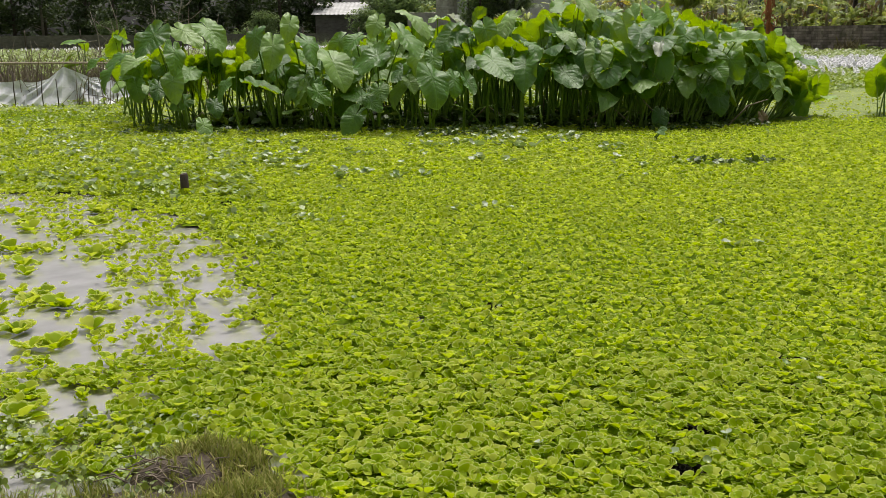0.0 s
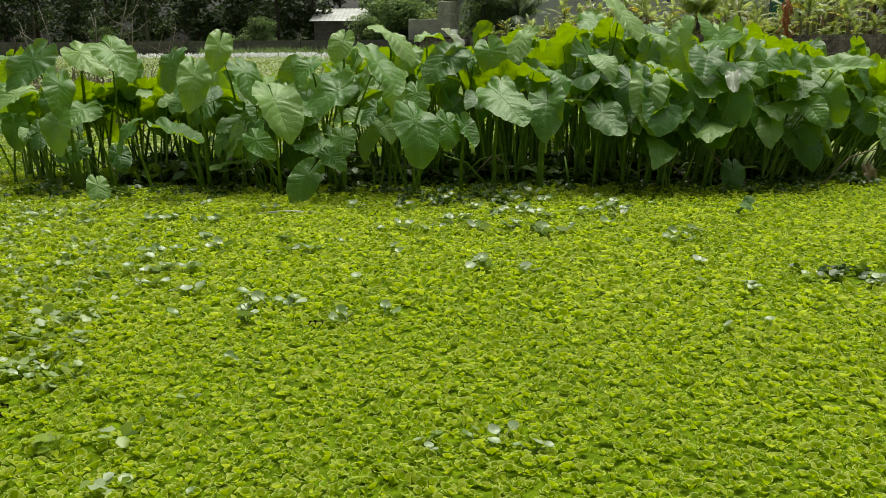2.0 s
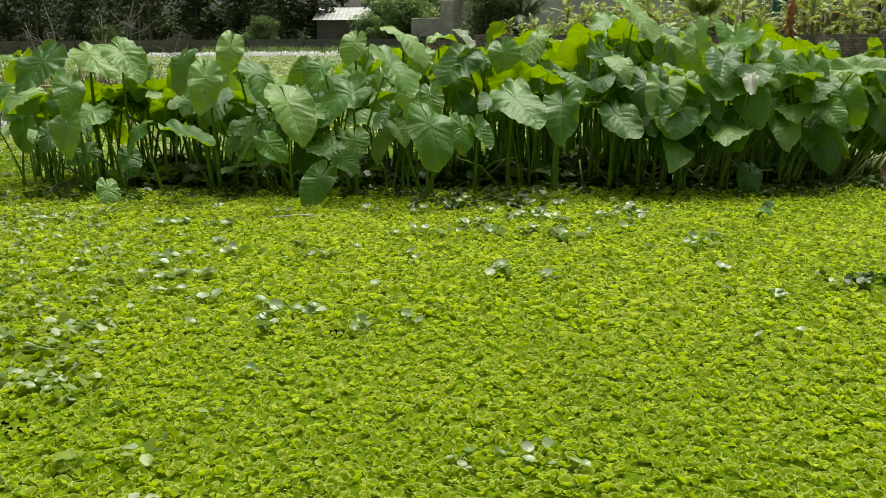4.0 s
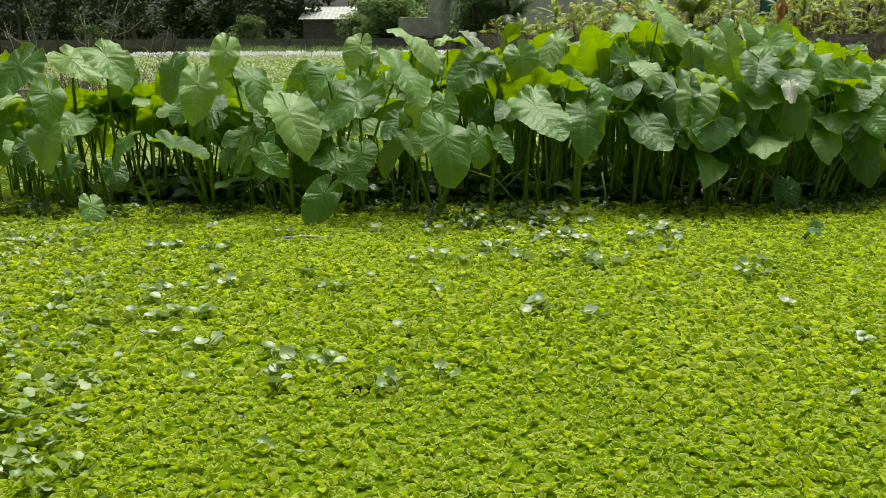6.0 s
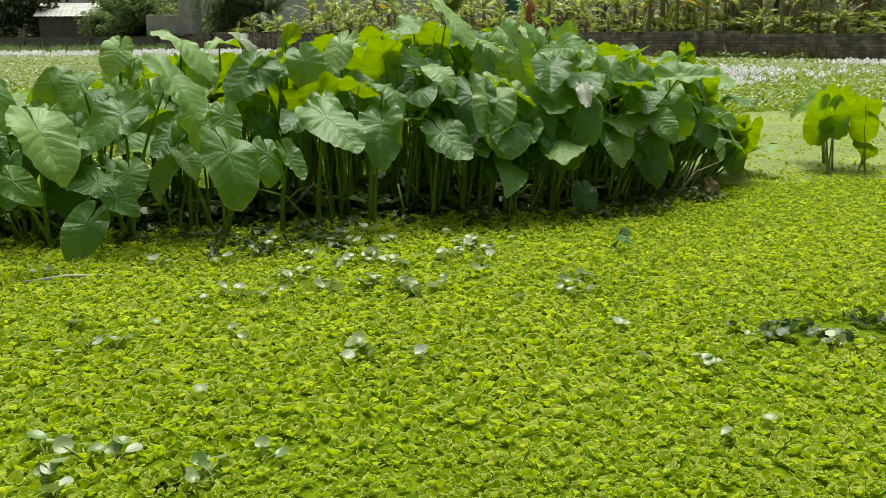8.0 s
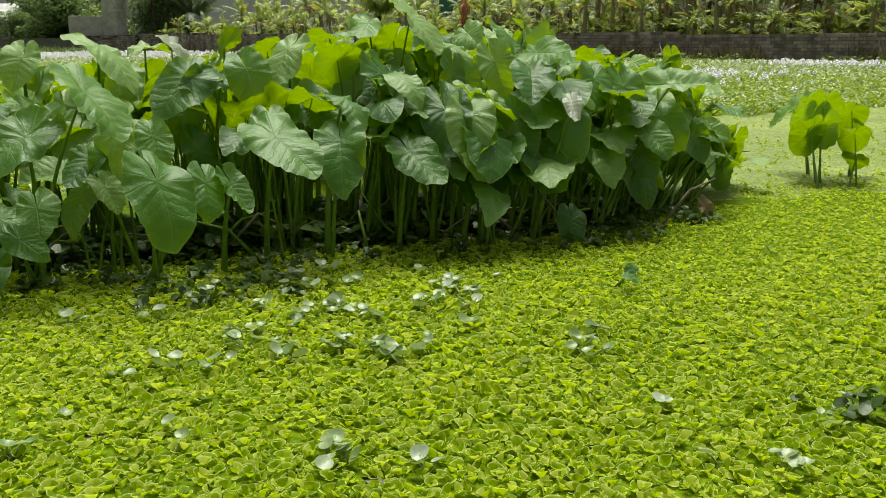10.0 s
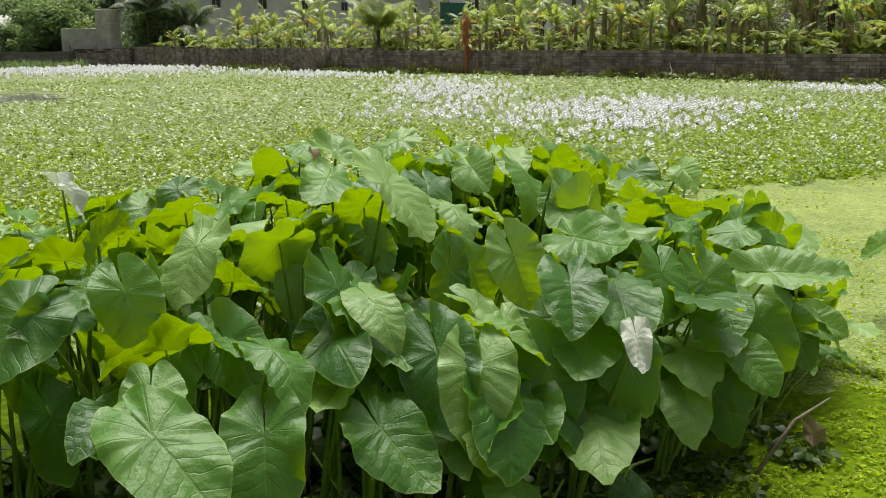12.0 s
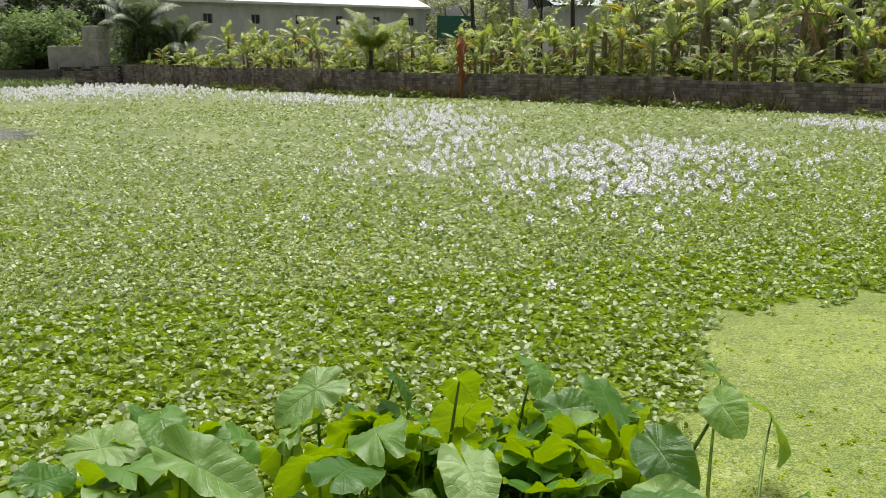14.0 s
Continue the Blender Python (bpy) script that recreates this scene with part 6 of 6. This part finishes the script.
# ---- buildings ----
def grey_building():
    ax, ay, bx, by = 6.0, 103.5, 37.0, 122.0
    ln = math.hypot(bx - ax, by - ay)
    b = thing("grey_building", "long grey plastered building with a white metal roof", "building", (ax, ay, 0.5), math.degrees(math.atan2(by - ay, bx - ax)))
    edges = [0.0]
    for i in range(6):
        c = 4.5 + 5.8 * i
        edges += [c - 0.55, c + 0.55]
    edges.append(ln)
    levels, bm = [0.0, 4.9, 5.8, 7.0], bmesh.new()
    grid = [[bm.verts.new((x, 0, z)) for z in levels] for x in edges]
    for i in range(len(edges) - 1):
        for j in range(3):
            if not (i % 2 and j == 1):
                bm.faces.new((grid[i][j], grid[i + 1][j], grid[i + 1][j + 1], grid[i][j + 1]))
    out = bmesh.ops.extrude_face_region(bm, geom=bm.faces[:])
    bmesh.ops.translate(bm, vec=(0, 0.25, 0), verts=[e for e in out["geom"] if isinstance(e, bmesh.types.BMVert)])
    front = bpy.data.meshes.new("wall")
    bm.to_mesh(front)
    bm.free()
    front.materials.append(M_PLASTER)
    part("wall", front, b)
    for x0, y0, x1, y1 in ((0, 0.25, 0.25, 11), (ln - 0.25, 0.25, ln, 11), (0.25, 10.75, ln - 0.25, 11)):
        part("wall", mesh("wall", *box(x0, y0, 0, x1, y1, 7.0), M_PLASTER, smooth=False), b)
    for i in range(6):
        c = 4.5 + 5.8 * i
        w = part("window", mesh("window", *box(c - 0.55, 0.16, 4.9, c + 0.55, 0.2, 5.8), M_GLASS_DARK, smooth=False), b)
        part("frame", mesh("frame", *joined(box(c - 0.55, 0.1, 4.9, c - 0.49, 0.158, 5.8), box(c + 0.49, 0.1, 4.9, c + 0.55, 0.158, 5.8), box(c - 0.03, 0.1, 4.9, c + 0.03, 0.158, 5.8)), M_CONCRETE, smooth=False), w)
    n = int(ln / 0.25)
    v, q = [], []
    for i in range(n + 1):
        x = -0.4 + (ln + 0.8) * i / n
        up = 0.05 * (i % 2)
        v += [(x, -0.7, 7.02 + up), (x, 5.5, 9.6 + up), (x, 11.6, 7.02 + up)]
    for i in range(n):
        q += [(3 * i, 3 * i + 3, 3 * i + 4, 3 * i + 1), (3 * i + 1, 3 * i + 4, 3 * i + 5, 3 * i + 2)]
    part("roof", mesh("roof", v, q, M_ROOF, smooth=False), b)
    part("eave", mesh("eave", *box(-0.4, -0.74, 6.82, ln + 0.4, -0.71, 7.06), M_ROOF, smooth=False), b)


grey_building()


def shed(name, label, x0, x1, y0, y1, low, high, roof, wall, z=0.4):
    s = thing(name, label, "shed", (x0, y0, z))
    w, d = x1 - x0, y1 - y0
    part("wall", mesh("wall", *joined(box(0, 0, 0, w, 0.15, low), box(0, d, 0, w, d + 0.15, high - 0.1), box(0, 0.15, 0, 0.15, d, low), box(w - 0.15, 0.15, 0, w, d, low)), wall, smooth=False), s)
    v, q, n = [], [], int(w / 0.2)
    for i in range(n + 1):
        x = -0.4 + (w + 0.8) * i / n
        v += [(x, -0.6, low + 0.05 + 0.04 * (i % 2)), (x, d + 0.4, high + 0.04 * (i % 2))]
    for i in range(n):
        q.append((2 * i, 2 * i + 2, 2 * i + 3, 2 * i + 1))
    part("roof", mesh("roof", v, q, roof, smooth=False), s)


shed("white_roofed_shed", "low shed with a white sheet roof at the woods", -14.6, -9.2, 105, 110, 2.9, 4.4, M_OLD_ROOF, M_CORRUGATED)
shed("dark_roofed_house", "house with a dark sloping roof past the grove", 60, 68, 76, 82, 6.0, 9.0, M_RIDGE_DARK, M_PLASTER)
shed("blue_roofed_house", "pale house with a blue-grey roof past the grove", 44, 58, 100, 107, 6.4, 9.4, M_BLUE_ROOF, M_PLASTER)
net = thing("green_net_fence", "green shade net hung beside the grey building", "net", (37.6, 119, 0.5), 20)
part("net", mesh("net", *box(0, 0, 3.4, 6.0, 0.05, 6.0), M_GREEN_NET, smooth=False), net)
part("post", mesh("post", *tube([(0, 0.1, 0), (0, 0.1, 6.1)], [0.06, 0.06], 6), M_BARK), net)
part("post", mesh("post", *tube([(6, 0.1, 0), (6, 0.1, 6.1)], [0.06, 0.06], 6), M_BARK), net)

# ---- walls of the pond ----
pillar = thing("concrete_pillar", "square weathered concrete pillar at the pond's far corner", "pillar", (-0.2, 98.0, 0))
part("shaft", bevel_box("shaft", (1.55, 1.5, 5.0), 0.05, M_CONCRETE), pillar, pose(-0.2, 0, 0, 0, 0, -38))
part("band", bevel_box("band", (1.6, 1.55, 0.3), 0.04, M_CONCRETE), pillar, pose(-0.2, 0, 3.6, 0, 0, -38))
low = thing("low_concrete_wall", "low weathered concrete wall beside the pillar", "wall", (-2.75, 98.2, 0))
part("panel", bevel_box("panel", (3.2, 0.4, 3.35), 0.05, M_CONCRETE), low)
wall_left = thing("wall_north", "dark ribbed sheet wall along the far pond edge", "wall", (-34.2, 97.2, 0), kind="structure",
                  data=mesh("wall_north", *joined(*[box(-33, 0.03 * (k % 2), 0.0 + 0.2 * k, 33, 0.22, 0.2 + 0.2 * k) for k in range(7)]), M_CORRUGATED, smooth=False))
for i in range(12):
    part("post", mesh("post", *tube([(-31 + 5.6 * i, -0.08, 0), (-31 + 5.6 * i, -0.08, 2.0)], [0.07, 0.06], 6), M_BARK), wall_left)

M_DRY_GRASS = small_leaf("dry_wall_grass", (0.06, 0.055, 0.03), (0.16, 0.14, 0.08), (0.32, 0.27, 0.16), (0.2, 0.17, 0.06), 0.7, 0.2, 0.2, 0.6)
M_WEED = small_leaf("wall_weed_leaf", (0.05, 0.08, 0.015), (0.1, 0.15, 0.03), (0.22, 0.26, 0.07), (0.3, 0.36, 0.03), 0.5, 0.3, 0.3, 0.5)
# weeds along the foot of the walls
wx, wy, wz = [], [], []
for i in range(1500):
    s = rnd.uniform(4, WALL_LENGTH)
    if math.sin(s * 0.9) + math.sin(s * 0.37 + 1) < -0.6:
        continue
    x, y, z = by_wall(s, -rnd.uniform(0.15, 0.9) - 0.5 * abs(math.sin(s)), 0)
    wx.append(x), wy.append(y), wz.append(rnd.uniform(0, 0.12))
for i in range(300):
    wx.append(rnd.uniform(-9, -2.5)), wy.append(rnd.uniform(91, 95.5)), wz.append(rnd.uniform(0, 0.2))
thing("wall_weeds", "straggling green weeds along the foot of the wall", "weeds", kind="stuff",
      data=scatter("wall_weeds", HYACINTHS, np.stack([wx, wy, wz], -1), rng.uniform(0.05, 0.15, len(wx)) * (0.6 + rng.random(len(wx))), M_WEED, 0.7))

ex, ey = rng.uniform(-24, -2.6, 420), rng.uniform(92.2, 96.0, 420)
thing("edge_grass", "bright green grass along the far wall", "grass", kind="stuff",
      data=scatter("edge_grass", TUFTS, np.stack([ex, ey, np.zeros_like(ex)], -1), rng.uniform(0.5, 1.0, len(ex)), M_BUSH_LEAF, 0.4))

dry_at = [by_wall(4 + (WALL_LENGTH - 5) * rnd.random(), -rnd.uniform(0.05, 0.5)) for _ in range(900)]
dry_at = np.array([p for p in dry_at if math.sin(p[0] * 0.8) + math.sin(p[0] * 2.3 + 1) > -0.35])
thing("wall_grass", "dark straw-coloured dry grass before the old wall", "grass", kind="stuff",
      data=scatter("wall_grass", TUFTS, dry_at, rng.uniform(0.4, 1.0, len(dry_at)), M_DRY_GRASS, 0.5))


def bare_shrub(x, y, high, seed):
    r = random.Random(seed)
    shrub = thing("bare_shrub", "bare pale-twigged shrub before the old block wall", "shrub", (x, y, 0), group="bare shrubs by the wall")
    for i in range(11):
        a, reach = r.uniform(0, 6.28), r.uniform(0.15, 0.75) * high * 0.6
        top = high * r.uniform(0.6, 1.0)
        end = Vector((reach * math.cos(a), reach * math.sin(a), top))
        v, f = tube([(0, 0, -0.05), (end.x * 0.3, end.y * 0.3, top * 0.5), end], [0.05, 0.035, 0.016], 5)
        pieces = [(v, f)]
        for k in range(4):
            at = Vector((end.x * 0.3, end.y * 0.3, top * 0.5)).lerp(end, 0.2 + 0.2 * k)
            pieces.append(tube([at, at + Vector((r.uniform(-0.2, 0.2), r.uniform(-0.2, 0.2), r.uniform(0.1, 0.35))) * high * 0.5], [0.022, 0.008], 4))
        part("stem", mesh("stem", *joined(*pieces), M_PALE_BARK), shrub)


for along, high, seed in ((28.0, 2.3, 1), (29.2, 1.6, 2), (9.0, 1.5, 3)):
    bare_shrub(*by_wall(along, -0.5)[:2], high, seed)

turn = math.degrees(math.atan2(WALL_WAY.y, WALL_WAY.x))
COURSE, BLOCK = 0.157, 0.37
STEPS = ((0.0, 11), (11.0, 10), (33.0, 9), (55.0, 8))   # the wall's top steps down along its length
cores = []
for k, (s0, rows) in enumerate(STEPS):
    s1 = STEPS[k + 1][0] if k < 3 else WALL_LENGTH
    cores.append(box(s0, 0.03, -0.3, s1, 0.2, rows * COURSE - 0.004))
wall = thing("wall_east", "old dark concrete block wall round the pond", "wall", (WALL_A.x, WALL_A.y, 0), turn, kind="structure",
             data=mesh("wall_east", *joined(*cores), M_MORTAR, smooth=False))
BLOCKS = [bevel_box("block", (0.35 + 0.008 * i, 0.24, 0.145), 0.01, M_BLOCK) for i in range(3)]
rest = []
for row in range(11):
    for i in range(int(WALL_LENGTH / BLOCK)):
        x = (i + 0.5 + 0.5 * (row % 2)) * BLOCK
        rows = [n for s0, n in STEPS if x >= s0][-1]
        if x > WALL_LENGTH - 0.25 or row >= rows or (row == rows - 1 and rnd.random() < 0.05):
            continue
        out = rnd.uniform(-0.012, 0.012)
        if 62.0 < x < 76.1:
            part("block", BLOCKS[rnd.randrange(3)], wall, pose(x, 0.115 + out, row * COURSE + 0.006, 0, rnd.uniform(-0.6, 0.6), rnd.uniform(-0.8, 0.8)))
        else:
            h = BLOCK / 2 - 0.007
            rest.append(box(x - h, -0.005 + out, row * COURSE + 0.006, x + h, 0.235 + out, row * COURSE + 0.15))
corner = thing("wall_corner", "short end of the old block wall before the pillar", "wall", (-3.4, 96.3, 0), kind="structure",
               data=mesh("wall_corner", *box(0, 0.03, -0.3, 4.9, 0.2, 1.6), M_MORTAR, smooth=False))
corner_blocks = []
for row in range(10):
    for i in range(13):
        x = (i + 0.5 + 0.5 * (row % 2)) * BLOCK
        if x < 4.8 and not (row > 7 and rnd.random() < 0.3):
            corner_blocks.append(box(x - 0.178, rnd.uniform(-0.015, 0.01), row * COURSE + 0.006, x + 0.178, 0.225, row * COURSE + 0.15))
tagged(part("far_blocks", mesh("far_blocks", *joined(*corner_blocks), M_BLOCK_FAR, smooth=False), corner), kind="stuff")
tagged(part("far_blocks", mesh("far_blocks", *joined(*rest), M_BLOCK_FAR, smooth=False), wall), kind="stuff")
